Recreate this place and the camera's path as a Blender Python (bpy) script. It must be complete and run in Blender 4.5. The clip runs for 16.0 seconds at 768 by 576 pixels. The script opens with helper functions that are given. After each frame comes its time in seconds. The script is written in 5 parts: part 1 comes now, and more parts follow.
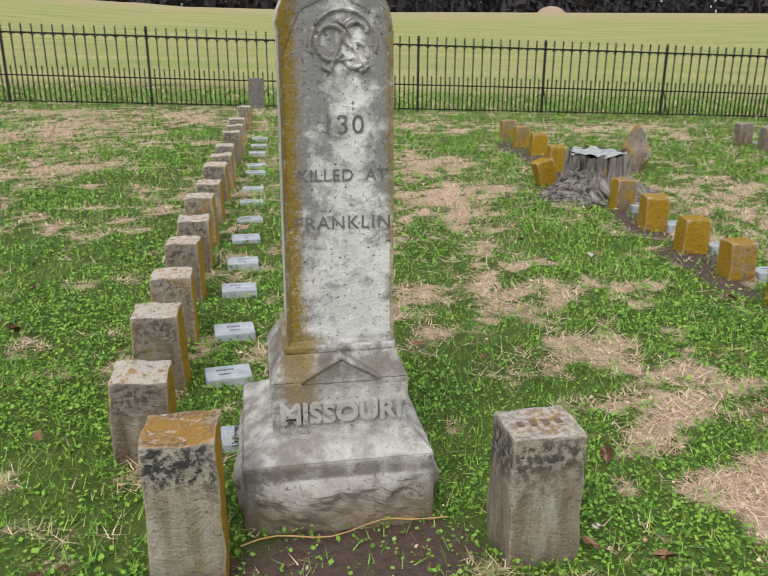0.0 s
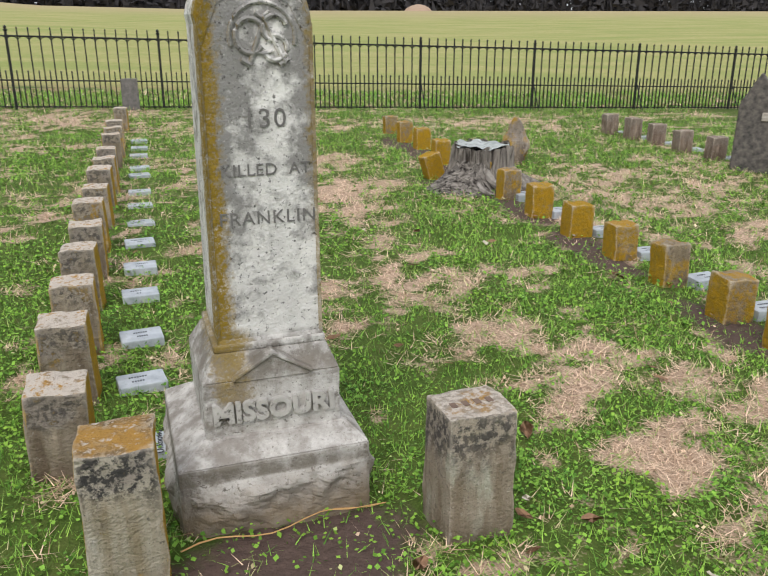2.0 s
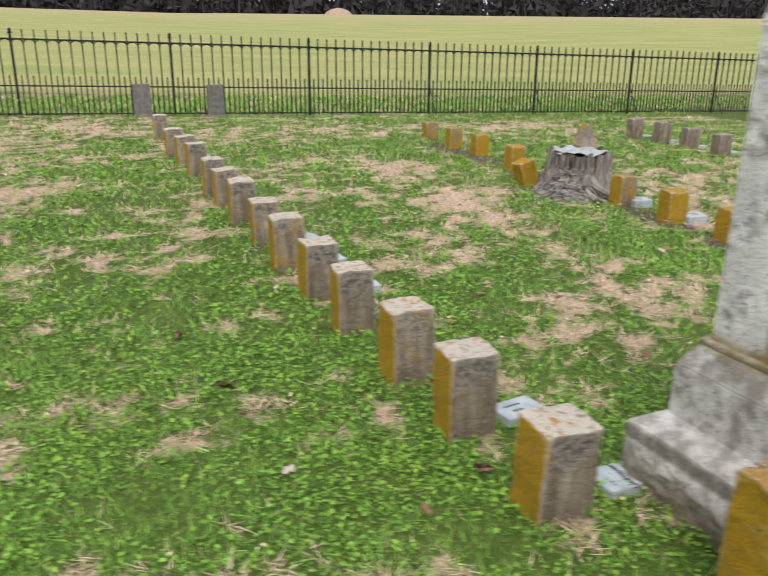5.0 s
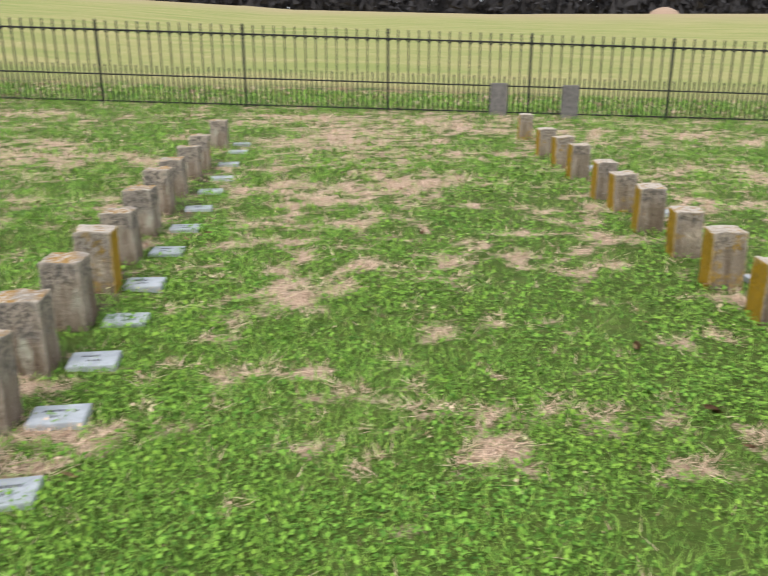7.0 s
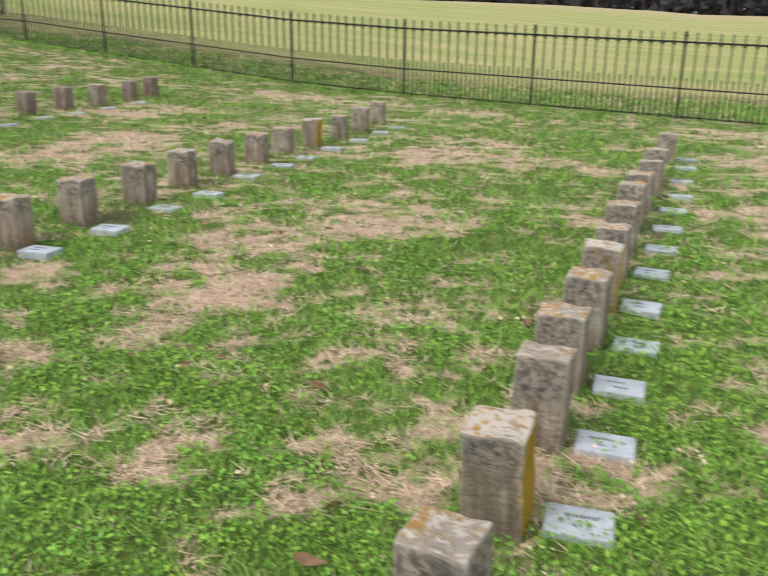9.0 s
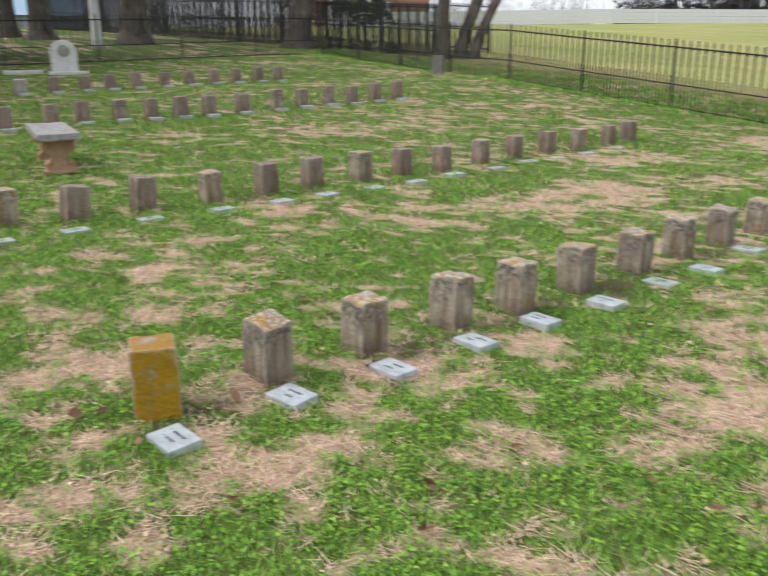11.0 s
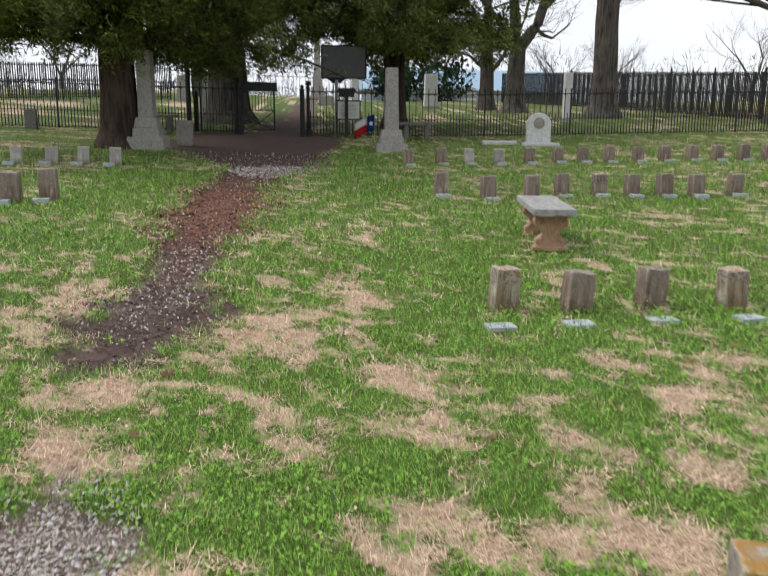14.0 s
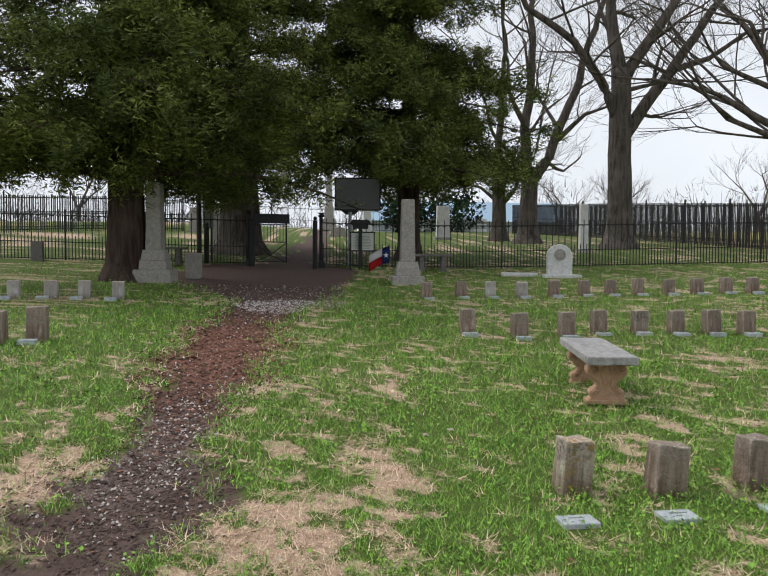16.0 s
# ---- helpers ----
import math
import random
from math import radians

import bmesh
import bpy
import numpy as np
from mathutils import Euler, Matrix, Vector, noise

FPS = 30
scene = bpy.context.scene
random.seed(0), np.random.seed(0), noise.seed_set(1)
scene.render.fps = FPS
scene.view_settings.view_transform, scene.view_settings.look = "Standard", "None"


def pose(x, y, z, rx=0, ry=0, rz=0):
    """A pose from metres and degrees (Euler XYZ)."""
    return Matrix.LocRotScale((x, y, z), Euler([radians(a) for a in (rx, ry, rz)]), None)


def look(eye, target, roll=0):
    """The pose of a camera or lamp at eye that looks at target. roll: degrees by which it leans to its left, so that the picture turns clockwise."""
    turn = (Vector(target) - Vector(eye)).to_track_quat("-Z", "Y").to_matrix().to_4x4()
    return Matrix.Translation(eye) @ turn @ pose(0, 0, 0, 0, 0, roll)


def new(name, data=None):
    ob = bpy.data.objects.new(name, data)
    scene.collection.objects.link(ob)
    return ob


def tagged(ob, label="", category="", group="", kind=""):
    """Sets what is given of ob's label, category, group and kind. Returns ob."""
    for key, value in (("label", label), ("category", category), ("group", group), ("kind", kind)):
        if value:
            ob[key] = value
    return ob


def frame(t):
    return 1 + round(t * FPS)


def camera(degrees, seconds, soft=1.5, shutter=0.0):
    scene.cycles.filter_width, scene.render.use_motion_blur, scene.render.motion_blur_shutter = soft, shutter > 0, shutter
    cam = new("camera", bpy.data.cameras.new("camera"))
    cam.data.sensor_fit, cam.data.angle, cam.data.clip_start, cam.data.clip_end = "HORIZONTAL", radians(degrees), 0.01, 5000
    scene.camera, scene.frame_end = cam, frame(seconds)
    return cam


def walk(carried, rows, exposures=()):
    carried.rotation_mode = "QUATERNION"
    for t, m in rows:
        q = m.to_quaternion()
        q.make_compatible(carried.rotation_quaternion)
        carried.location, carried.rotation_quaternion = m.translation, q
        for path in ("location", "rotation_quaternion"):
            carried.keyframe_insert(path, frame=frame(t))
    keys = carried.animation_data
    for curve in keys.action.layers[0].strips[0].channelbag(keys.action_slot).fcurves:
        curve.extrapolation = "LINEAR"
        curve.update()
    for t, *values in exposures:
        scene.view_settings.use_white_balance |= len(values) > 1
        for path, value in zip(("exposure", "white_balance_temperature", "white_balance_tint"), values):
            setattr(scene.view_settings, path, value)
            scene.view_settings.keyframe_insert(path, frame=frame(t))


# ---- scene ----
cam = camera(52.4, 16.0, soft=1.2, shutter=0.5)
# seconds, x, y, z, yaw, pitch, roll
PATH = [
    (0, -0.236, -2.194, 1.536, -9.58, -19.16, -0.15),
    (0.5, -0.270, -2.200, 1.536, -12.19, -19.19, -0.13),
    (1, -0.313, -2.213, 1.525, -14.64, -19.20, -0.07),
    (1.5, -0.354, -2.206, 1.523, -16.94, -19.24, -0.06),
    (2, -0.376, -2.190, 1.521, -18.68, -19.25, 0.01),
    (2.5, -0.404, -2.170, 1.518, -20.97, -19.23, -0.03),
    (3, -0.453, -2.134, 1.533, -22.73, -19.20, 0.04),
    (3.5, -0.600, -2.064, 1.533, -24.55, -19.28, -0.02),
    (4, -1.090, -1.832, 1.540, -26.17, -19.28, -0.01),
    (4.5, -1.653, -1.555, 1.552, -26.19, -19.13, -0.35),
    (4.7, -1.846, -1.452, 1.542, -25.94, -19.07, -0.40),
    (6.8, -2.819, -0.978, 1.512, -5.82, -18.96, 0.02),
    (7, -2.876, -0.995, 1.515, -3.24, -19.01, 0.06),
    (7.5, -3.052, -1.055, 1.530, 3.28, -19.15, -0.12),
    (8, -3.267, -1.084, 1.525, 10.03, -19.17, -0.17),
    (8.2, -3.359, -1.041, 1.499, 12.68, -19.10, -0.38),
    (10.5, -4.097, -0.866, 1.734, 46.70, -17.48, 0.68),
    (11, -4.246, -0.901, 1.769, 55.00, -16.91, 0.52),
    (11.5, -4.395, -0.927, 1.738, 63.02, -16.70, 0.27),
    (12, -4.572, -0.955, 1.728, 71.68, -16.67, 0.03),
    (12.5, -4.766, -1.010, 1.733, 77.16, -16.67, -0.09),
    (13, -4.961, -1.074, 1.748, 82.14, -15.87, -0.26),
    (13.5, -5.210, -1.119, 1.754, 85.05, -14.31, -0.33),
    (14, -5.459, -1.167, 1.770, 86.05, -11.82, -0.45),
    (14.5, -5.730, -1.202, 1.788, 86.66, -8.14, -0.41),
    (15, -5.975, -1.248, 1.823, 86.64, -4.60, -0.30),
    (15.5, -6.278, -1.257, 1.819, 86.64, -2.53, -0.39),
    (16, -6.570, -1.265, 1.823, 86.68, -2.47, -0.36),
]
EXPO = [(0.0, 0.42), (7.0, 0.68), (11.0, 0.64), (13.5, 0.63), (15.0, 0.46), (16.0, 0.40)]
walk(cam, [(t, pose(x, y, z, 90 + pitch, roll, yaw)) for t, x, y, z, yaw, pitch, roll in PATH], EXPO)

# ---- sky and sun: a bright overcast winter day ----
world = bpy.data.worlds.new("overcast_sky")
scene.world = world
world.use_nodes = True
wn, wl = world.node_tree.nodes, world.node_tree.links
wn.clear()
sky = wn.new("ShaderNodeTexSky")
sky.sky_type, sky.sun_disc = "NISHITA", False
sky.sun_elevation, sky.sun_rotation = radians(42), radians(150)
sky.air_density, sky.dust_density, sky.ozone_density = 1.0, 2.0, 1.0
grey = wn.new("ShaderNodeHueSaturation")
grey.inputs["Saturation"].default_value = 0.22
cloud_at = wn.new("ShaderNodeTexCoord")
cloud = wn.new("ShaderNodeTexNoise")
cloud.inputs["Scale"].default_value, cloud.inputs["Detail"].default_value = 2.2, 6.0
cloud_mix = wn.new("ShaderNodeMix")
cloud_mix.data_type, cloud_mix.blend_type = "RGBA", "MIX"
cloud_fac = wn.new("ShaderNodeMapRange")
cloud_fac.inputs["From Min"].default_value, cloud_fac.inputs["From Max"].default_value = 0.35, 0.65
cloud_fac.inputs["To Min"].default_value, cloud_fac.inputs["To Max"].default_value = 0.55, 0.95
background, world_out = wn.new("ShaderNodeBackground"), wn.new("ShaderNodeOutputWorld")
cloud_mix.inputs["B"].default_value = (7.6, 8.0, 8.6, 1)
wl.new(sky.outputs["Color"], grey.inputs["Color"])
wl.new(cloud_at.outputs["Generated"], cloud.inputs["Vector"])
wl.new(cloud.outputs["Fac"], cloud_fac.inputs["Value"])
wl.new(cloud_fac.outputs["Result"], cloud_mix.inputs["Factor"])
wl.new(grey.outputs["Color"], cloud_mix.inputs["A"])
wl.new(cloud_mix.outputs["Result"], background.inputs["Color"])
wl.new(background.outputs["Background"], world_out.inputs["Surface"])
background.inputs["Strength"].default_value = 0.092

sun = new("sun", bpy.data.lights.new("sun", "SUN"))
sun.data.energy, sun.data.angle, sun.data.color = 1.5, radians(30), (1.0, 0.965, 0.91)
sun.matrix_world = look((0, 0, 20), (7.0, 11.0, 5.0))

# ---- the lie of the land ----
RISE = [(-90, 1.5), (-60, 1.1), (-37, 0.62), (-30, 0.33), (-22.5, 0.03), (-17, 0.0)]


def land(x, y):
    """Height of the ground; numbers or arrays."""
    cx, cy = np.clip(x, -60, 30), np.clip(y, -12, 15)
    z = -0.03957 * cx - 0.00786 * cy + 0.000541 * cx * cy
    z = z + np.interp(x, [p[0] for p in RISE], [p[1] for p in RISE])
    z = z + 0.5 * np.clip((-11 - x) / 9, 0, 1) * np.clip((y - 2) / 11, 0, 1)
    return z + np.interp(x, [-80, -25, 40], [.0145, .0200, .0245]) * (np.clip(y, 15, 170) - 15)


def at_land(x, y, dz=0.0):
    return float(land(x, y)) + dz


_lattice = np.random.RandomState(5).rand(256, 256)


def value_noise(x, y, size, seed=0):
    u, v = np.asarray(x, float) / size + 17.3 * seed + 900, np.asarray(y, float) / size + 5.1 * seed + 900
    i, j = np.floor(u).astype(int), np.floor(v).astype(int)
    a, b = u - i, v - j
    a, b = a * a * (3 - 2 * a), b * b * (3 - 2 * b)
    g = lambda p, q: _lattice[p % 256, q % 256]
    return (g(i, j) * (1 - a) + g(i + 1, j) * a) * (1 - b) + (g(i, j + 1) * (1 - a) + g(i + 1, j + 1) * a) * b


# straw-coloured patches of dormant grass: x, y, half length, half width
DRY_PATCHES = [(1.20, 1.10, .42, .17), (1.75, .62, .50, .20), (1.6, 5.0, .35, .8), (1.36, .06, .30, .20), (1.8, 7.0, .5, 1.0), (1.2, 2.1, .35, .22),
               (-7.3, -1.6, .45, .35), (-7.15, -1.25, .45, .30), (-7.65, -1.75, .40, .30), (-7.93, -.85, .22, .22), (-7.9, -.45, .20, .28), (-8.0, .06, .22, .28), (-9.3, -.75, .35, .25), (-8.9, -1.2, .28, .20),
               (-10.75, -1.25, .65, .30), (-11.2, -1.1, .6, .25), (-12.35, -.95, .4, .18), (-13.7, -.75, .6, .18), (-13.6, -1.7, .5, .15), (-10.4, -1.6, .5, .22), (-9.95, 1.75, .28, .8), (-9.35, .9, .2, .35),
               (-8.7, -2.3, .5, .28), (-9.35, -2.35, .4, .30), (-12.3, -3.35, .5, .16), (-11.0, -3.15, .5, .2), (-6.75, -.5, .35, .25), (-6.6, .2, .25, .25), (-6.9, -1.0, .35, .3),
               (-3.15, 5.5, .5, .8), (-3.08, 3.1, .28, .35), (-2.37, 1.55, .2, .2), (-2.5, 9.5, 1.3, 1.2), (-2.4, 6.4, .5, .9), (-3.37, 8.9, .5, .8),
               (4.5, 4.5, .7, 1.1), (5.3, 2.8, .8, .7), (1.2, 10.6, 2.2, .9), (-6.5, 7.4, 1.0, .8), (-6.1, 4.0, .45, .8), (-5.9, 2.1, .3, .3), (-6.45, 2.9, .3, .35),
               (-4.9, 2.15, .2, .3), (-9.6, 5.5, .5, 1.6), (-10.9, 7.8, .6, .9), (-15.0, 7.0, .8, 2.0), (-2.6, 11.6, 3.0, .7), (-9.0, 11.2, 3.0, .8), (6.0, 10.8, 2.0, .5)]


# deep green stretches with hardly any straw: x, y, half length, half width
LUSH = [(-.75, 1.6, .75, 2.6), (.55, .6, .5, 1.4), (2.25, 2.8, .40, 2.2), (-1.9, .9, 1.0, 1.2), (-15.5, -4.4, 5.0, 1.1), (-9.0, -2.0, .5, .35), (-9.2, .2, 1.0, .6),
        (-12.4, .5, 1.1, .7), (-8.6, -.55, .55, .30), (-5.7, .3, .6, .6), (-6.2, -.9, .4, .4), (-16.0, 1.4, 2.2, 1.2), (-20.0, -.6, 2.0, .9)]


def path_edge(x, y):
    """Inside the trodden path above 0; metres."""
    middle = np.interp(x, [-34, -29.6, -28.6, -25, -23.5, -21.3, -19.5, -17.6, -15.4, -14.2, -13.6, -12.8, -12, -11, -10.4, -8],
                       [-2.3, -2.75, -2.9, -3.2, -2.7, -2.35, -2.6, -2.7, -2.57, -2.48, -2.56, -2.5, -2.43, -2.48, -2.5, -2.55])
    half = np.interp(x, [-34, -29.6, -28.6, -25, -23.5, -21.3, -19.5, -17.6, -15.4, -14.2, -13.6, -12.8, -12, -11, -10.4, -9.9, -9.3, -8.2],
                     [.6, .8, 2.2, 2.1, 1.5, .85, .52, .40, .46, .44, .34, .20, .30, .42, .42, .30, -.35, -.8])
    wob = (value_noise(x, y, .8, 3) - .5) * .4 + (value_noise(x, y, .22, 4) - .5) * .42 + (value_noise(x, y, .08, 5) - .5) * .30
    return half - np.abs(y - middle) + wob


def dryness(x, y):
    """0: lush clover, 1: straw."""
    d = np.zeros_like(np.asarray(x, float))
    for px, py, a, b in DRY_PATCHES:
        d = np.maximum(d, np.exp(-(((x - px) / a) ** 2 + ((y - py) / b) ** 2) * .8))
    for px, py, a, b in LUSH:
        d = d - .42 * np.exp(-(((x - px) / a) ** 2 + ((y - py) / b) ** 2) * .8)
    u, v = x * .94 + y * .34, y * .94 - x * .34
    n = value_noise(u, v * 1.5, 1.1, 1) * .14 + value_noise(u, v * 1.5, .38, 2) * .18 + value_noise(u, v * 1.2, .15, 6) * .30 + value_noise(u, v, .06, 7) * .38
    beside = np.clip(1 - np.abs(path_edge(x, y) + .22) / .34, 0, 1) * .16
    return np.clip((n - .5) * 2.3 + .205 + .34 * d + beside, 0, 1)


def bareness(x, y):
    """Bare soil: the path, the strip along the lichened row, and the foot of the monument."""
    b = np.clip(path_edge(x, y) / .30 + .5, 0, 1)
    row = .19 - np.abs(x - (2.66 + .085 * y)) + (value_noise(x, y, .35, 7) - .5) * .3
    row = np.where((y > -1) & (y < 9.5), row, -1)
    for x0, slope in ((-4.03, -.018), (-7.2, -.085), (-10.9, -.12)):
        strip = .17 - np.abs(x - x0 - slope * y) + (value_noise(x, y, .3, 17) - .5) * .42 + (value_noise(x, y, .1, 18) - .5) * .2
        b = np.maximum(b, np.where((y > -.25) & (y < 9), np.clip(strip / .35, 0, .55), 0))
    pit = 1.1 - np.hypot((x + 7.85) / .62, (y + 2.17) / .32) + (value_noise(x, y, .25, 41) - .5) * .9
    b = np.maximum(b, np.clip(pit / .4, 0, .95))
    foot = .33 - np.hypot((x + .05) * .7, (y + .3) * 1.3) + (value_noise(x, y, .2, 8) - .5) * .25
    stump = .75 - np.hypot(x - 3.2, y - 5.2) + (value_noise(x, y, .3, 9) - .5) * .4
    return np.clip(np.maximum(b, np.maximum(np.clip(row / .2 + .3, 0, .8), np.maximum(np.clip(foot / .2 + .3, 0, .8), np.clip(stump / .3, 0, .8)))), 0, 1)


# ---- materials ----
class Nodes:
    """Short hand for building a node material."""

    def __init__(self, name, rough=0.8, metal=0.0, spec=0.4):
        self.mat = bpy.data.materials.new(name)
        self.mat.use_nodes = True
        self.n, self.l = self.mat.node_tree.nodes, self.mat.node_tree.links
        self.bsdf = self.n["Principled BSDF"]
        self.bsdf.inputs["Roughness"].default_value = rough
        self.bsdf.inputs["Metallic"].default_value = metal
        self.bsdf.inputs["Specular IOR Level"].default_value = spec
        self.place = self.n.new("ShaderNodeTexCoord").outputs["Object"]
        self.world = self.n.new("ShaderNodeNewGeometry")

    def put(self, socket, value):
        if isinstance(value, bpy.types.NodeSocket):
            self.l.new(value, socket)
        else:
            socket.default_value = value

    def noise(self, scale, detail=4.0, where=None, rough=0.55, stretch=None, distort=0.0):
        t = self.n.new("ShaderNodeTexNoise")
        t.inputs["Scale"].default_value, t.inputs["Detail"].default_value = scale, detail
        t.inputs["Roughness"].default_value, t.inputs["Distortion"].default_value = rough, distort
        src = where or self.place
        if stretch:
            m = self.n.new("ShaderNodeMapping")
            m.inputs["Scale"].default_value = stretch
            self.l.new(src, m.inputs["Vector"])
            src = m.outputs["Vector"]
        self.l.new(src, t.inputs["Vector"])
        return t.outputs["Fac"]

    def shifted(self):
        """Object coordinates moved by the object's random number, so that no two look alike."""
        info = self.n.new("ShaderNodeObjectInfo")
        v = self.n.new("ShaderNodeVectorMath")
        v.operation = "MULTIPLY_ADD"
        c = self.n.new("ShaderNodeCombineXYZ")
        for i in range(3):
            self.l.new(info.outputs["Random"], c.inputs[i])
        self.l.new(c.outputs[0], v.inputs[0])
        v.inputs[1].default_value = (37.0, 53.0, 71.0)
        self.l.new(self.place, v.inputs[2])
        return v.outputs[0], info.outputs["Random"]

    def ramp(self, value, lo, hi, to_lo=0.0, to_hi=1.0):
        m = self.n.new("ShaderNodeMapRange")
        self.put(m.inputs["Value"], value)
        for k, x in (("From Min", lo), ("From Max", hi), ("To Min", to_lo), ("To Max", to_hi)):
            self.put(m.inputs[k], x)
        return m.outputs["Result"]

    def math(self, op, a, b=0.0):
        m = self.n.new("ShaderNodeMath")
        m.operation = op
        self.put(m.inputs[0], a)
        self.put(m.inputs[1], b)
        return m.outputs[0]

    def mix(self, fac, a, b, blend="MIX"):
        m = self.n.new("ShaderNodeMix")
        m.data_type, m.blend_type = "RGBA", blend
        self.put(m.inputs["Factor"], fac)
        for k, c in (("A", a), ("B", b)):
            self.put(m.inputs[k], (*c, 1) if isinstance(c, tuple) else c)
        return m.outputs["Result"]

    def normal_axis(self, axis):
        s = self.n.new("ShaderNodeSeparateXYZ")
        self.l.new(self.world.outputs["Normal"], s.inputs[0])
        return s.outputs[axis]

    def attr(self, name):
        a = self.n.new("ShaderNodeAttribute")
        a.attribute_name = name
        return a.outputs["Fac"]

    def done(self, color, bump=None, strength=0.4, distance=0.01, rough=None):
        self.put(self.bsdf.inputs["Base Color"], (*color, 1) if isinstance(color, tuple) else color)
        if bump is not None:
            b = self.n.new("ShaderNodeBump")
            b.inputs["Strength"].default_value, b.inputs["Distance"].default_value = strength, distance
            self.l.new(bump, b.inputs["Height"])
            self.l.new(b.outputs["Normal"], self.bsdf.inputs["Normal"])
        if rough is not None:
            self.put(self.bsdf.inputs["Roughness"], rough)
        return self.mat


def ground_material():
    k = Nodes("turf", 0.95, spec=0.15)
    fine, mid = k.noise(90, 5), k.noise(14, 5)
    fibre_a, fibre_b = k.noise(26, 5, stretch=(1, 7, 1), distort=.6), k.noise(26, 5, stretch=(7, 1, 1), distort=.6)
    fibre = k.math("MAXIMUM", fibre_a, fibre_b)
    # ground green kept dark to paint the shade in gaps under the leaves
    green = k.mix(fine, (.020, .034, .007), (.105, .170, .030))
    green = k.mix(k.ramp(mid, .4, .7, 0, .6), green, (.125, .150, .040))
    # straw contrast paints lit strands and the shaded gaps between them
    straw = k.mix(k.ramp(fibre, .42, .70), (.25, .160, .110), (.76, .575, .435))
    straw = k.mix(k.ramp(k.noise(45, 4), .58, .66, 0, .6), straw, (.10, .070, .042))
    dry = k.math("ADD", k.attr("dry"), k.math("ADD", k.math("MULTIPLY", k.math("SUBTRACT", fine, .5), .8), k.math("MULTIPLY", k.math("SUBTRACT", mid, .5), 1.0)))
    turf = k.mix(k.ramp(dry, .33, .55), green, straw)
    soil = k.mix(k.noise(35, 6), (.050, .034, .029), (.155, .106, .090))
    soil = k.mix(k.math("MULTIPLY", k.attr("mulch"), k.ramp(mid, .30, .5)), soil, k.mix(k.ramp(k.noise(60, 3), .35, .65), (.070, .030, .022), (.27, .120, .088)))
    chips = k.mix(k.ramp(k.noise(75, 2), .50, .58), soil, (.56, .51, .48))
    soil = k.mix(k.math("MULTIPLY", k.attr("gravel"), .8), soil, chips)
    bare = k.math("ADD", k.attr("bare"), k.math("MULTIPLY", k.math("SUBTRACT", mid, .5), .7))
    turf = k.mix(k.ramp(bare, .35, .7), turf, soil)
    meadow = k.mix(k.ramp(k.noise(.12, 4, stretch=(1, 3, 1)), .35, .65), (.275, .300, .100), (.46, .38, .185))
    meadow = k.mix(k.ramp(k.noise(3.0, 5, stretch=(1, 2.5, 1)), .35, .75), meadow, (.22, .27, .075))
    meadow = k.mix(k.attr("weedy"), meadow, k.mix(k.ramp(k.noise(1.6, 5, stretch=(1, 2, 1)), .42, .55), (.050, .105, .020), (.27, .19, .105)))
    meadow = k.mix(k.attr("stubble"), meadow, (.42, .325, .20))
    col = k.mix(k.attr("field"), turf, meadow)
    h = k.math("ADD", k.math("MULTIPLY", fine, .5), mid)
    return k.done(col, h, .8, .02)


def blade_material(name, clover):
    k = Nodes(name, 0.6, spec=0.2)
    rnd = k.world.outputs["Random Per Island"]
    patch = k.ramp(k.noise(2.3, 4), .36, .64)
    if clover:
        green = k.mix(rnd, (.038, .130, .013), (.250, .500, .070))
        green = k.mix(k.math("MULTIPLY", patch, .55), green, k.mix(rnd, (.10, .20, .016), (.31, .44, .050)))
    else:
        green = k.mix(rnd, (.080, .200, .027), (.390, .590, .105))
        green = k.mix(k.math("MULTIPLY", patch, .5), green, k.mix(rnd, (.055, .20, .024), (.22, .52, .070)))
    straw = k.mix(rnd, (.34, .215, .135), (.92, .70, .52))
    col = k.mix(k.ramp(k.attr("dry"), .40, .50), green, straw)
    return k.done(col)


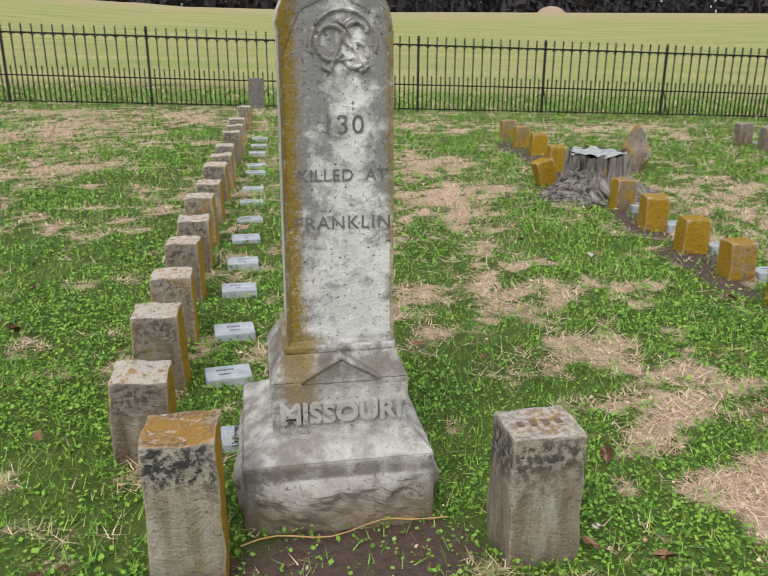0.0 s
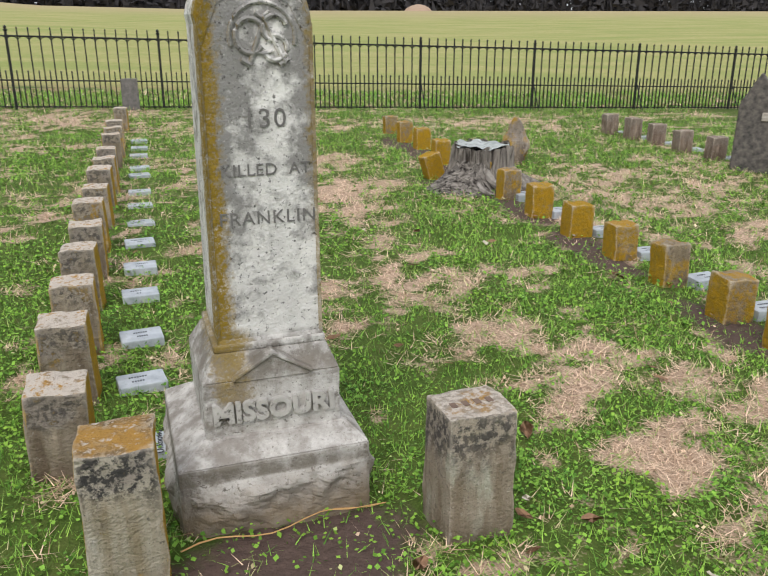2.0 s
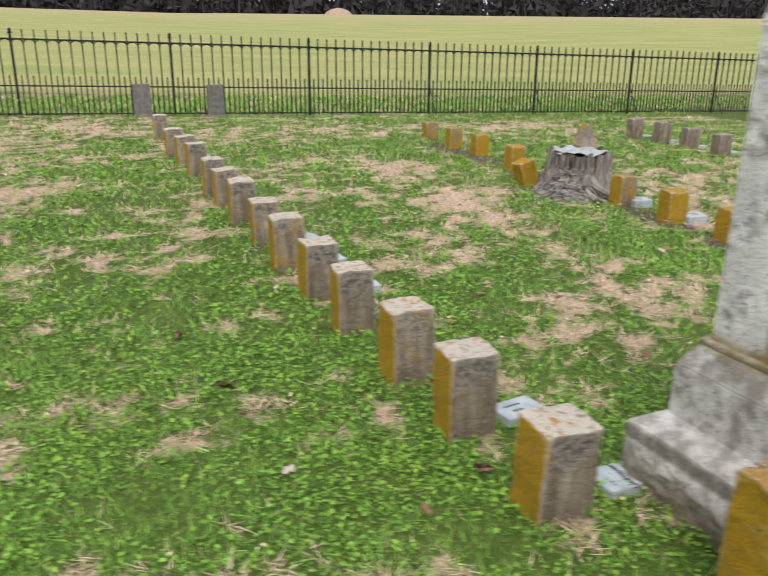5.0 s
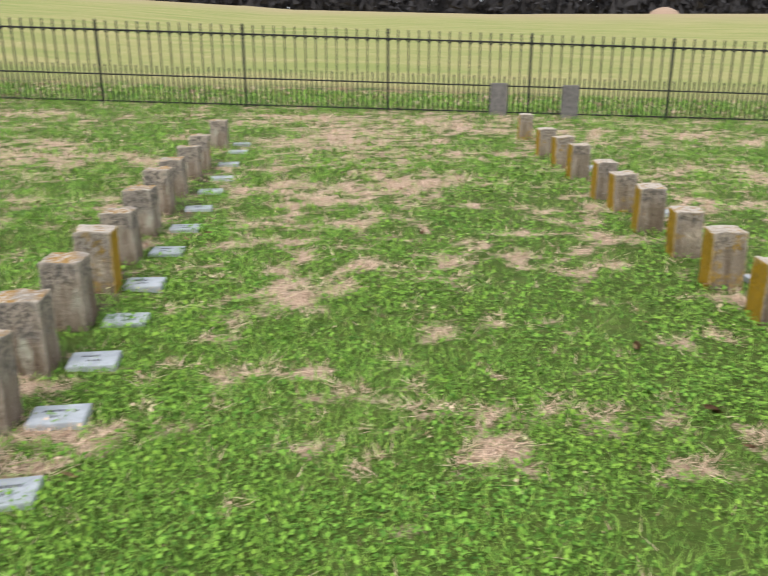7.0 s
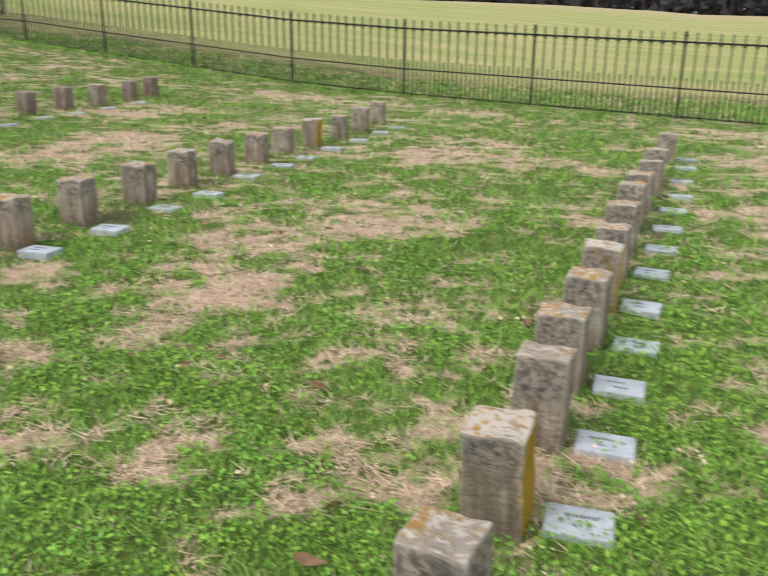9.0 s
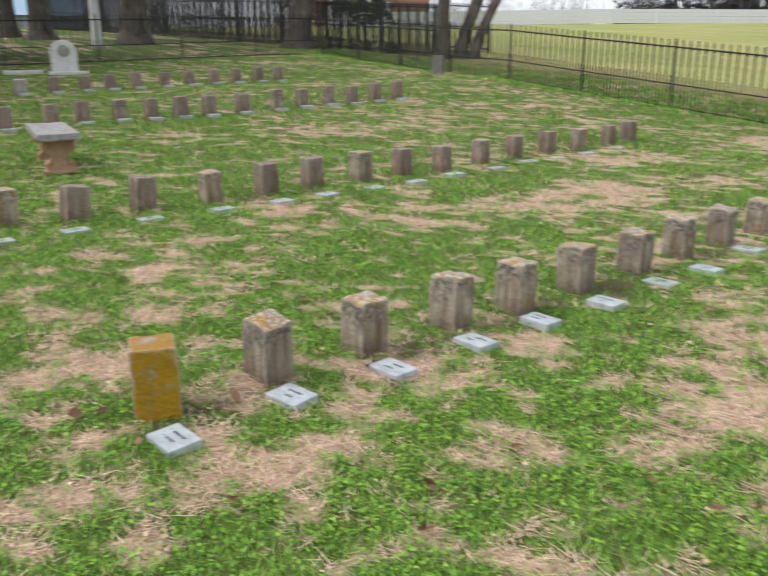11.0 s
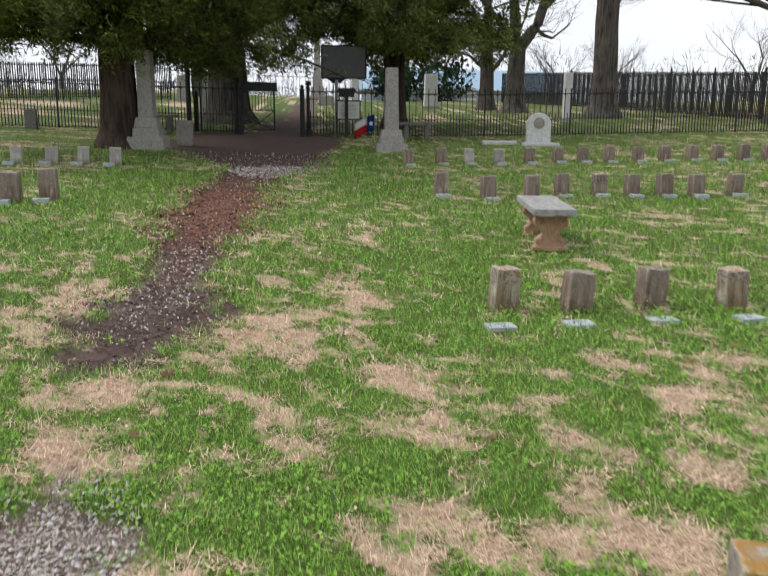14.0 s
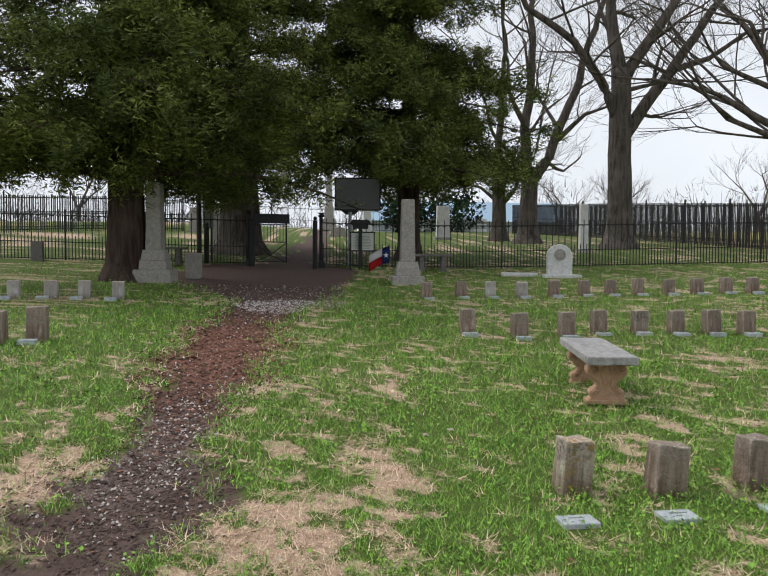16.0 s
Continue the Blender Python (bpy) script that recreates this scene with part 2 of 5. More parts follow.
def stone_material(name, base_a, base_b, lichen, side, top_white, rust, dark=.5, high=.33, band=1.0):
    """Weathered limestone: black-blotched grey above, streaked cream and brown below.
    lichen: how much is under yellow lichen; side: extra on the faces towards x; top_white: pale crust on top; rust: orange crust on top."""
    k = Nodes(name, 0.92, spec=0.2)
    where, rnd = k.shifted()
    fine, mid, big = k.noise(150, 4, where), k.noise(30, 6, where), k.noise(8, 4, where)
    sep = k.n.new("ShaderNodeSeparateXYZ")
    k.l.new(k.place, sep.inputs[0])
    z = sep.outputs[2]
    streak = k.noise(22, 5, where, stretch=(1, 1, .10))
    low = k.mix(k.ramp(streak, .38, .62), base_a, base_b)
    low = k.mix(k.ramp(k.noise(13, 5, where, stretch=(1, 1, .3)), .55, .68, 0, .65), low, tuple(min(.6, c * 1.75) for c in base_b))
    foot = k.ramp(k.math("ADD", z, k.math("MULTIPLY", mid, .10)), .05, .16, .6, 0)
    low = k.mix(foot, low, (.13, .085, .055))
    blotch = k.noise(38, 8, where, .68)
    high_col = k.mix(k.ramp(big, .35, .65), tuple(c * 1.1 for c in base_b), (.31, .27, .235))
    high_col = k.mix(k.ramp(blotch, .56 - .12 * dark, .64 - .12 * dark, 0, dark), high_col, (.050, .049, .050))
    upper = k.ramp(k.math("ADD", z, k.math("MULTIPLY", k.math("SUBTRACT", big, .5), .30)), high * .58, high * .78, 0, band)
    col = k.mix(upper, low, high_col)
    col = k.mix(k.ramp(k.noise(62, 7, where, .7), .60, .66, 0, dark * .7), col, (.065, .06, .055))
    col = k.mix(k.ramp(k.noise(44, 7, where, .7), .61, .66, 0, .55), col, (.50, .46, .40))
    col = k.mix(k.math("MULTIPLY", k.math("SUBTRACT", 1.0, rnd), .30), col, (.10, .078, .062))
    up = k.ramp(k.normal_axis(2), .6, .85)
    nx = k.math("ABSOLUTE", k.normal_axis(0))
    amount = k.math("ADD", k.math("ADD", lichen, k.math("MULTIPLY", nx, side)), k.math("MULTIPLY", k.math("SUBTRACT", rnd, .5), .30))
    l = k.ramp(k.math("ADD", k.math("ADD", k.math("MULTIPLY", blotch, .7), k.math("MULTIPLY", big, .9)), amount), 1.02, 1.24)
    gold = k.mix(fine, (.27, .145, .008), (.54, .320, .018))
    gold = k.mix(k.ramp(mid, .42, .62, 0, .6), gold, (.27, .185, .030))
    col = k.mix(l, col, gold)
    crumb = k.mix(fine, (.27, .135, .028), (.52, .31, .085))
    col = k.mix(k.math("MULTIPLY", up, k.ramp(k.math("ADD", big, k.math("SUBTRACT", rust, .5)), .42, .60)), col, crumb)
    crust = k.math("MULTIPLY", up, k.ramp(k.math("ADD", blotch, k.math("SUBTRACT", top_white, .5)), .50, .60))
    col = k.mix(crust, col, k.mix(fine, (.40, .33, .27), (.74, .67, .60)))
    worn = k.ramp(k.math("ADD", k.world.outputs["Pointiness"], k.math("MULTIPLY", k.math("SUBTRACT", blotch, .5), .12)), .53, .60, 0, .8)
    col = k.mix(worn, col, (.60, .53, .45))
    col = k.mix(k.ramp(fine, .58, .68, 0, .4), col, (.055, .048, .040))
    h = k.math("ADD", k.math("MULTIPLY", fine, .5), k.math("ADD", mid, blotch))
    return k.done(col, h, .95, .014)


def simple_stone(name, a, b, spot=(.07, .07, .07), spots=.4, rough=.9, scale=1.0):
    k = Nodes(name, rough, spec=.25)
    where, rnd = k.shifted()
    fine, mid = k.noise(110 * scale, 5, where), k.noise(18 * scale, 6, where)
    col = k.mix(k.ramp(mid, .3, .7), a, b)
    col = k.mix(k.ramp(k.noise(55 * scale, 6, where, .7), .57, .64, 0, spots), col, spot)
    col = k.mix(k.ramp(k.noise(5 * scale, 3, where), .5, .75, 0, .4), col, tuple(c * .55 for c in a))
    return k.done(col, k.math("ADD", k.math("MULTIPLY", fine, .4), mid), .5, .008)


def monument_material():
    k = Nodes("monument_marble", 0.85, spec=.25)
    fine, mid, big = k.noise(120, 5), k.noise(24, 6), k.noise(5, 4)
    grime = k.noise(11, 7, rough=.68)
    col = k.mix(k.ramp(big, .35, .68), (.74, .72, .70), (.52, .505, .495))
    sep = k.n.new("ShaderNodeSeparateXYZ")
    k.l.new(k.place, sep.inputs[0])
    x, y, z = sep.outputs
    facing = k.ramp(k.math("MULTIPLY", k.normal_axis(1), -1.0), .3, .8, .15, 1)
    aside = k.math("ABSOLUTE", k.math("SUBTRACT", x, .035))
    head = k.math("MULTIPLY", k.math("SUBTRACT", z, .95), .17)
    sooty = k.math("ADD", k.math("ADD", k.math("MULTIPLY", k.math("MULTIPLY", aside, facing), .85), k.math("MULTIPLY", head, facing)), k.math("ADD", k.math("MULTIPLY", mid, .35), k.math("MULTIPLY", grime, .65)))
    col = k.mix(k.ramp(sooty, .52, .64, 0, .86), col, (.185, .178, .172))
    col = k.mix(k.ramp(k.noise(70, 7, rough=.7), .575, .62, 0, .85), col, (.055, .052, .048))
    crust = k.math("MULTIPLY", k.ramp(k.noise(85, 6, rough=.75), .60, .65), .7)
    col = k.mix(crust, col, (.64, .62, .58))
    # dark weathering round the cap and the seat of the shaft
    cap = k.math("MULTIPLY", k.ramp(z, .43, .49), k.ramp(z, .56, .60, 1, 0))
    front = k.ramp(k.math("MULTIPLY", k.normal_axis(1), -1.0), .3, .8)
    ragged = k.math("ADD", x, k.math("ADD", k.math("MULTIPLY", k.math("SUBTRACT", mid, .5), .07), k.math("MULTIPLY", k.math("SUBTRACT", k.noise(55, 6, rough=.7), .5), .10)))
    left = k.math("MULTIPLY", k.ramp(ragged, -.128, -.098, 1, 0), k.ramp(z, .42, .60))
    left = k.math("MULTIPLY", left, k.ramp(k.math("ADD", ragged, k.math("MULTIPLY", z, .012)), -.170, -.150))
    right = k.math("MULTIPLY", k.ramp(ragged, .135, .160), k.ramp(z, .85, 1.2))
    patch = k.math("MULTIPLY", k.math("MULTIPLY", k.ramp(ragged, -.10, -.05, 1, 0), k.ramp(ragged, -.19, -.16)), k.math("MULTIPLY", k.ramp(k.math("ADD", z, k.math("MULTIPLY", k.math("SUBTRACT", mid, .5), .1)), .37, .41), k.ramp(z, .58, .62, 1, 0)))
    speck = k.ramp(k.noise(75, 6, rough=.75), .36, .50, .25, 1)
    side = k.math("MULTIPLY", k.ramp(k.math("ABSOLUTE", k.normal_axis(0)), .4, .9), k.ramp(k.math("ADD", mid, k.math("MULTIPLY", z, .08)), .66, .80, 0, .4))
    yellow = k.math("MULTIPLY", k.math("MULTIPLY", k.math("MAXIMUM", k.math("MAXIMUM", left, k.math("MULTIPLY", right, .7)), k.math("MULTIPLY", patch, .85)), speck), front)
    arris = k.math("MULTIPLY", k.math("MULTIPLY", k.ramp(k.math("MULTIPLY", k.normal_axis(0), -1.0), .4, .9), k.ramp(k.math("ADD", y, k.math("MULTIPLY", k.math("SUBTRACT", mid, .5), .08)), .066, .084, 1, 0)), k.math("MULTIPLY", speck, k.ramp(z, .5, .6)))
    side = k.math("MAXIMUM", side, arris)
    col = k.mix(k.math("MAXIMUM", yellow, side), col, k.mix(fine, (.125, .082, .010), (.34, .225, .026)))
    up = k.ramp(k.normal_axis(2), .35, .8, 0, .5)
    col = k.mix(up, col, k.mix(k.ramp(grime, .4, .6), (.56, .53, .50), (.30, .28, .265)))
    col = k.mix(k.math("MULTIPLY", cap, k.ramp(grime, .36, .54, .15, .85)), col, (.120, .105, .085))
    col = k.mix(k.math("MULTIPLY", k.math("MULTIPLY", patch, speck), .7), col, k.mix(fine, (.125, .082, .010), (.34, .225, .026)))
    dingy = k.math("MULTIPLY", k.ramp(z, .50, .56, 1, 0), k.ramp(k.math("ADD", k.math("MULTIPLY", grime, .6), k.math("MULTIPLY", mid, .4)), .40, .56, .12, .62))
    col = k.mix(dingy, col, (.235, .205, .175))
    tooled = k.math("MULTIPLY", k.math("MULTIPLY", k.ramp(z, .178, .186), k.ramp(z, .228, .238, 1, 0)), k.ramp(grime, .35, .55, .35, .9))
    col = k.mix(tooled, col, (.175, .155, .130))
    foot = k.ramp(k.math("ADD", z, k.math("MULTIPLY", k.math("SUBTRACT", grime, .5), .28)), .05, .19, .85, 0)
    col = k.mix(foot, col, k.mix(mid, (.105, .072, .040), (.245, .185, .115)))
    return k.done(col, k.math("ADD", k.math("MULTIPLY", fine, .45), k.math("ADD", mid, grime)), .75, .010)


def iron_material(name="black_iron", col=(.018, .020, .021)):
    k = Nodes(name, .55, .3, .4)
    rust = k.ramp(k.noise(30, 5, k.world.outputs["Position"]), .58, .7, 0, .6)
    return k.done(k.mix(rust, col, (.09, .055, .035)), k.noise(60, 3), .25, .004)


def bark_material(name, a, b, scale=9):
    k = Nodes(name, .95, spec=.1)
    ridge = k.noise(scale, 6, stretch=(1, 1, .12), distort=.8)
    col = k.mix(k.ramp(ridge, .35, .65), a, b)
    col = k.mix(k.ramp(k.noise(2.0, 4), .5, .7, 0, .5), col, tuple(c * 1.35 for c in b))
    return k.done(col, ridge, .9, .04)


def needle_material(name, a, b):
    k = Nodes(name, .75, spec=.15)
    rnd = k.world.outputs["Random Per Island"]
    n = k.noise(.8, 4)
    return k.done(k.mix(k.ramp(n, .38, .62), k.mix(rnd, a, b), k.mix(rnd, tuple(.5 * c for c in a), a)))


def plain(name, col, rough=.7, metal=0.0, wear=.25, scale=20):
    k = Nodes(name, rough, metal, .35)
    n = k.noise(scale, 5)
    return k.done(k.mix(k.ramp(n, .35, .7, 0, wear), col, tuple(c * .45 for c in col)), k.noise(scale * 5, 3), .15, .004)


TURF = ground_material()
CLOVER, GRASS = blade_material("clover_leaf", True), blade_material("grass_blade", False)
STONE_SIDE = stone_material("stone_lichen_sides", (.185, .140, .098), (.33, .275, .210), .06, .56, .60, .50, .75, .34)
STONE_CORNER = stone_material("stone_rusty_top", (.31, .255, .170), (.47, .425, .345), -.05, .56, .44, .58, 1.0, .44)
STONE_BLOTCH = stone_material("stone_black_blotches", (.27, .215, .155), (.42, .360, .285), -.30, -.1, .56, .40, .85, .43)
STONE_END = stone_material("stone_one_gold_face", (.30, .24, .19), (.50, .44, .38), -.36, 1.05, .40, .62, .4, .31)
STONE_GOLD = stone_material("stone_under_lichen", (.22, .165, .11), (.33, .26, .17), .40, .26, .20, .42, .5, .28)
STONE_PLAIN = stone_material("stone_weathered", (.190, .140, .100), (.42, .350, .280), -.12, .20, .52, .50, .75, .30)
STONE_BROWN = stone_material("stone_brown", (.175, .125, .098), (.31, .240, .192), -.26, .12, .46, .34, .55, .32, .6)
STONE_PALE = stone_material("stone_pale", (.36, .34, .31), (.50, .47, .44), -.5, 0, .6, .1, .4, .34, .5)
PLATE = simple_stone("plate_marble", (.33, .36, .40), (.49, .52, .56), (.20, .22, .22), .35, .6)
PLATE_INK = plain("engraved_dark", (.055, .06, .07), .8)
MONUMENT = monument_material()
CARVED_SOFT = simple_stone("worn_letter_recess", (.16, .11, .085), (.24, .17, .13))
SLATE = simple_stone("slate_grey_stone", (.115, .108, .105), (.205, .190, .180))
COLUMN = simple_stone("column_limestone", (.25, .235, .22), (.40, .375, .34))
MARBLE = simple_stone("white_marble", (.50, .50, .49), (.66, .66, .65), (.12, .12, .12), .5)
BENCH_TOP = simple_stone("bench_slab", (.22, .21, .205), (.40, .39, .385))
BENCH_LEG = simple_stone("bench_terracotta_stone", (.33, .195, .120), (.45, .30, .20), (.12, .06, .04), .3)
IRON = iron_material()
BARK = bark_material("grey_bark", (.046, .039, .034), (.135, .117, .102))
CEDAR_BARK = bark_material("cedar_bark", (.035, .024, .019), (.085, .062, .050))
NEEDLES = needle_material("cedar_needles", (.060, .086, .022), (.245, .275, .062))
SHRUB = needle_material("shrub_leaf", (.012, .030, .014), (.04, .075, .03))
TWIGS = plain("twig_brown", (.115, .10, .09), .9)
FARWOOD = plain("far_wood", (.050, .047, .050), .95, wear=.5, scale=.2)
# paler than far_wood: the haze of distance is mixed into this colour
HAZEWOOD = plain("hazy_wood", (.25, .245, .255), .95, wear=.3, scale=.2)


# ---- mesh helpers ----
def part(name, bm, material, parent=None, label="", smooth=False):
    """Links a bmesh as one mesh object, under a thing if one is given."""
    me = bpy.data.meshes.new(name)
    bm.to_mesh(me)
    bm.free()
    me.materials.append(material)
    if smooth:
        me.shade_smooth()
    ob = new(name, me)
    if parent:
        ob.parent = parent
    return tagged(ob, label)


def again(name, ob, m, parent=None):
    """Another object on the same mesh."""
    o = new(name, ob.data)
    if parent:
        o.parent = parent
    o.matrix_basis = m
    return o


def thing(name, x, y, z, turn=0.0, label="", category="", group="", kind=""):
    e = new(name)
    e.empty_display_size = .1
    e.matrix_basis = pose(x, y, z, 0, 0, turn)
    return tagged(e, label, category, group, kind)


def box(sx, sy, sz, at=(0, 0, 0), bevel=0.0, segments=2, taper=(1, 1), bm=None, cuts=0, rough=0.0, seed=0):
    """A block standing on z = at[2]; taper: the top's size against the foot's."""
    own = bmesh.new()
    bmesh.ops.create_cube(own, size=1)
    for v in own.verts:
        top = v.co.z > 0
        v.co = Vector((v.co.x * sx * (taper[0] if top else 1), v.co.y * sy * (taper[1] if top else 1), (v.co.z + .5) * sz))
    if bevel:
        bmesh.ops.bevel(own, geom=own.edges[:], offset=bevel, segments=segments, affect="EDGES", profile=.6)
    if cuts:
        bmesh.ops.subdivide_edges(own, edges=[e for e in own.edges if e.calc_length() > .04], cuts=cuts, use_grid_fill=True)
    if rough:
        for v in own.verts:
            at_v = v.co + Vector((seed * 3.7, seed * 1.3, 0))
            v.co += noise.noise_vector(at_v * 9) * rough + noise.noise_vector(at_v * 34) * rough * .45
    for v in own.verts:
        v.co += Vector(at)
    if bm is None:
        return own
    me = bpy.data.meshes.new("tmp")
    own.to_mesh(me)
    own.free()
    bm.from_mesh(me)
    bpy.data.meshes.remove(me)
    return bm


def lathe(profile, sides=16, bm=None, square=False):
    """A turned body from (radius, height) pairs; square gives four flat sides."""
    bm = bm or bmesh.new()
    n = 4 if square else sides
    rings = []
    for r, z in profile:
        rings.append([bm.verts.new((r * math.cos(2 * math.pi * (i + .5 * square) / n) * (1.4142 if square else 1), r * math.sin(2 * math.pi * (i + .5 * square) / n) * (1.4142 if square else 1), z)) for i in range(n)])
    for a, b in zip(rings, rings[1:]):
        for i in range(n):
            bm.faces.new((a[i], a[(i + 1) % n], b[(i + 1) % n], b[i]))
    bm.faces.new(rings[-1])
    bm.faces.new(rings[0][::-1])
    return bm


def tube(points, radius, sides=6, bm=None, end=None):
    """A round bar along points; radius may shrink to end."""
    bm = bm or bmesh.new()
    pts = [Vector(p) for p in points]
    rings = []
    for i, p in enumerate(pts):
        d = (pts[min(i + 1, len(pts) - 1)] - pts[max(i - 1, 0)]).normalized()
        side = d.cross(Vector((0, 0, 1)) if abs(d.z) < .9 else Vector((1, 0, 0))).normalized()
        up = side.cross(d)
        r = radius if end is None else radius + (end - radius) * i / (len(pts) - 1)
        rings.append([bm.verts.new(p + (side * math.cos(2 * math.pi * k / sides) + up * math.sin(2 * math.pi * k / sides)) * r) for k in range(sides)])
    for a, b in zip(rings, rings[1:]):
        for k in range(sides):
            bm.faces.new((a[k], a[(k + 1) % sides], b[(k + 1) % sides], b[k]))
    bm.faces.new(rings[-1])
    bm.faces.new(rings[0][::-1])
    return bm


def slab(outline, thick, bm=None, bevel=0.0):
    """A flat shape in the x-z plane, given as (x, z), extruded along y by thick, front at y = 0."""
    own = bmesh.new()
    a = [own.verts.new((x, 0, z)) for x, z in outline]
    b = [own.verts.new((x, thick, z)) for x, z in outline]
    n = len(a)
    own.faces.new(a)
    own.faces.new(b[::-1])
    for i in range(n):
        own.faces.new((a[(i + 1) % n], a[i], b[i], b[(i + 1) % n]))
    bmesh.ops.recalc_face_normals(own, faces=own.faces[:])
    if bevel:
        bmesh.ops.bevel(own, geom=[e for e in own.edges if e.calc_face_angle(0) > .5], offset=bevel, segments=1, affect="EDGES")
    if bm is None:
        return own
    me = bpy.data.meshes.new("tmp")
    own.to_mesh(me)
    own.free()
    bm.from_mesh(me)
    bpy.data.meshes.remove(me)
    return bm


def letters(text, size, material, parent, at, turn=(90, 0, 0), deep=.004, wide=1.0, name="lettering", gap=1.0, bold=0.0):
    """Cut or raised words, in the built-in font, as a mesh under its stone."""
    cu = bpy.data.curves.new(name, "FONT")
    cu.body, cu.size, cu.extrude, cu.align_x, cu.align_y = text, size, deep, "CENTER", "CENTER"
    cu.space_character, cu.resolution_u, cu.offset = gap, 3, bold
    tmp = bpy.data.objects.new("tmp", cu)
    scene.collection.objects.link(tmp)
    me = bpy.data.meshes.new_from_object(tmp.evaluated_get(bpy.context.evaluated_depsgraph_get()))
    bpy.data.objects.remove(tmp)
    bpy.data.curves.remove(cu)
    for v in me.vertices:
        v.co.x *= wide
    me.materials.clear()
    me.materials.append(material)
    ob = new(name, me)
    ob.parent = parent
    ob.matrix_basis = pose(*at, *turn)
    return ob


# ---- ground ----
def steps(fine_lo, fine_hi, step, out, grow=1.35):
    core = list(np.arange(fine_lo, fine_hi + step / 2, step))
    lo, hi, d = [], [], step
    while fine_lo - sum(lo) > -out:
        d *= grow
        lo.append(d)
    d = step
    while fine_hi + sum(hi) < out:
        d *= grow
        hi.append(d)
    return np.array(list(fine_lo - np.cumsum(lo)[::-1]) + core + list(fine_hi + np.cumsum(hi)))


gx, gy = steps(-31, 9, .125, 900), steps(-5, 13.6, .125, 900)
gxx, gyy = np.meshgrid(gx, gy)
gxx, gyy = gxx.ravel(), gyy.ravel()
bumps = (value_noise(gxx, gyy, .6, 11) - .5) * .03 + (value_noise(gxx, gyy, .2, 12) - .5) * .018
gzz = land(gxx, gyy) + bumps * (np.abs(gxx) < 60) - .05 * bareness(gxx, gyy) * (gxx < -8)
gw, gh = len(gx), len(gy)
gi = (np.arange(gh - 1)[:, None] * gw + np.arange(gw - 1)[None, :]).ravel()
me = bpy.data.meshes.new("ground")
me.from_pydata(np.stack([gxx, gyy, gzz], 1), [], np.stack([gi, gi + 1, gi + gw + 1, gi + gw], 1))
BACK = lambda x: 13.07 - .034 * x
beyond = np.clip((gyy - BACK(gxx) - .1) / .25, 0, 1)
for attr_name, values in (("dry", dryness(gxx, gyy)), ("bare", bareness(gxx, gyy)), ("field", beyond),
                          ("mulch", np.clip(1.5 * np.exp(-((gxx + 16.4) / 2.9) ** 2), 0, 1)), ("gravel", np.clip(1.3 - np.hypot((gxx + 7.85) / .62, (gyy + 2.17) / .32) + (value_noise(gxx, gyy, .25, 41) - .5) * .8, 0, 1)
                           + np.clip(1.2 - np.hypot((gxx + 12.0) / 1.0, (gyy + 2.55) / .45), 0, .35) + np.clip(1.2 - np.hypot((gxx + 21.0) / .9, (gyy + 2.1) / .9), 0, 1)),
                          ("stubble", np.clip((gyy - 100) / 50, 0, .8)),
                          ("weedy", beyond * np.clip(1 - (gyy - BACK(gxx) - 2.6 - 1.5 * value_noise(gxx, gyy, 3, 13)) / 2.0, 0, 1))):
    me.attributes.new(attr_name, "FLOAT", "POINT").data.foreach_set("value", values.astype(np.float32))
me.materials.append(TURF)
me.shade_smooth()
ground = tagged(new("ground", me), "winter turf of green clover and straw-coloured grass with a trodden earth path", "ground", kind="structure")

# ---- iron fences ----
def picket_mesh(h, w):
    bm = box(w, w, h - .03)
    lathe([(w * .75, h - .03), (w * .2, h)], square=True, bm=bm)
    return bm


def post_mesh(h):
    bm = box(.042, .042, h - .10)
    lathe([(.021, h - .10), (.036, h - .085), (.036, h - .07), (.018, h - .06), (.030, h - .035), (.022, h - .02), (.004, h)], 8, bm)
    return bm


def scroll_mesh(span):
    return tube([(span / 2 * -math.cos(a), 0, -span * .42 + span * .40 * math.sin(a)) for a in np.linspace(0, math.pi, 8)], .009, 4)


TALL = part("picket", picket_mesh(1.37, .021), IRON)
SHORT = part("short_picket", picket_mesh(.65, .020), IRON)
POST = part("post", post_mesh(1.43), IRON)
SCROLL = part("scroll", scroll_mesh(2.5 / 14), IRON)
BRACE = part("brace", tube([(0, 0, .62), (0, -.1, .42), (0, -.34, .02)], .011, 5), IRON)
for o in (TALL, SHORT, POST, SCROLL, BRACE):
    o.matrix_basis = pose(0, 0, -60)
FENCE_SEEDS = [TALL, SHORT, POST, SCROLL, BRACE]


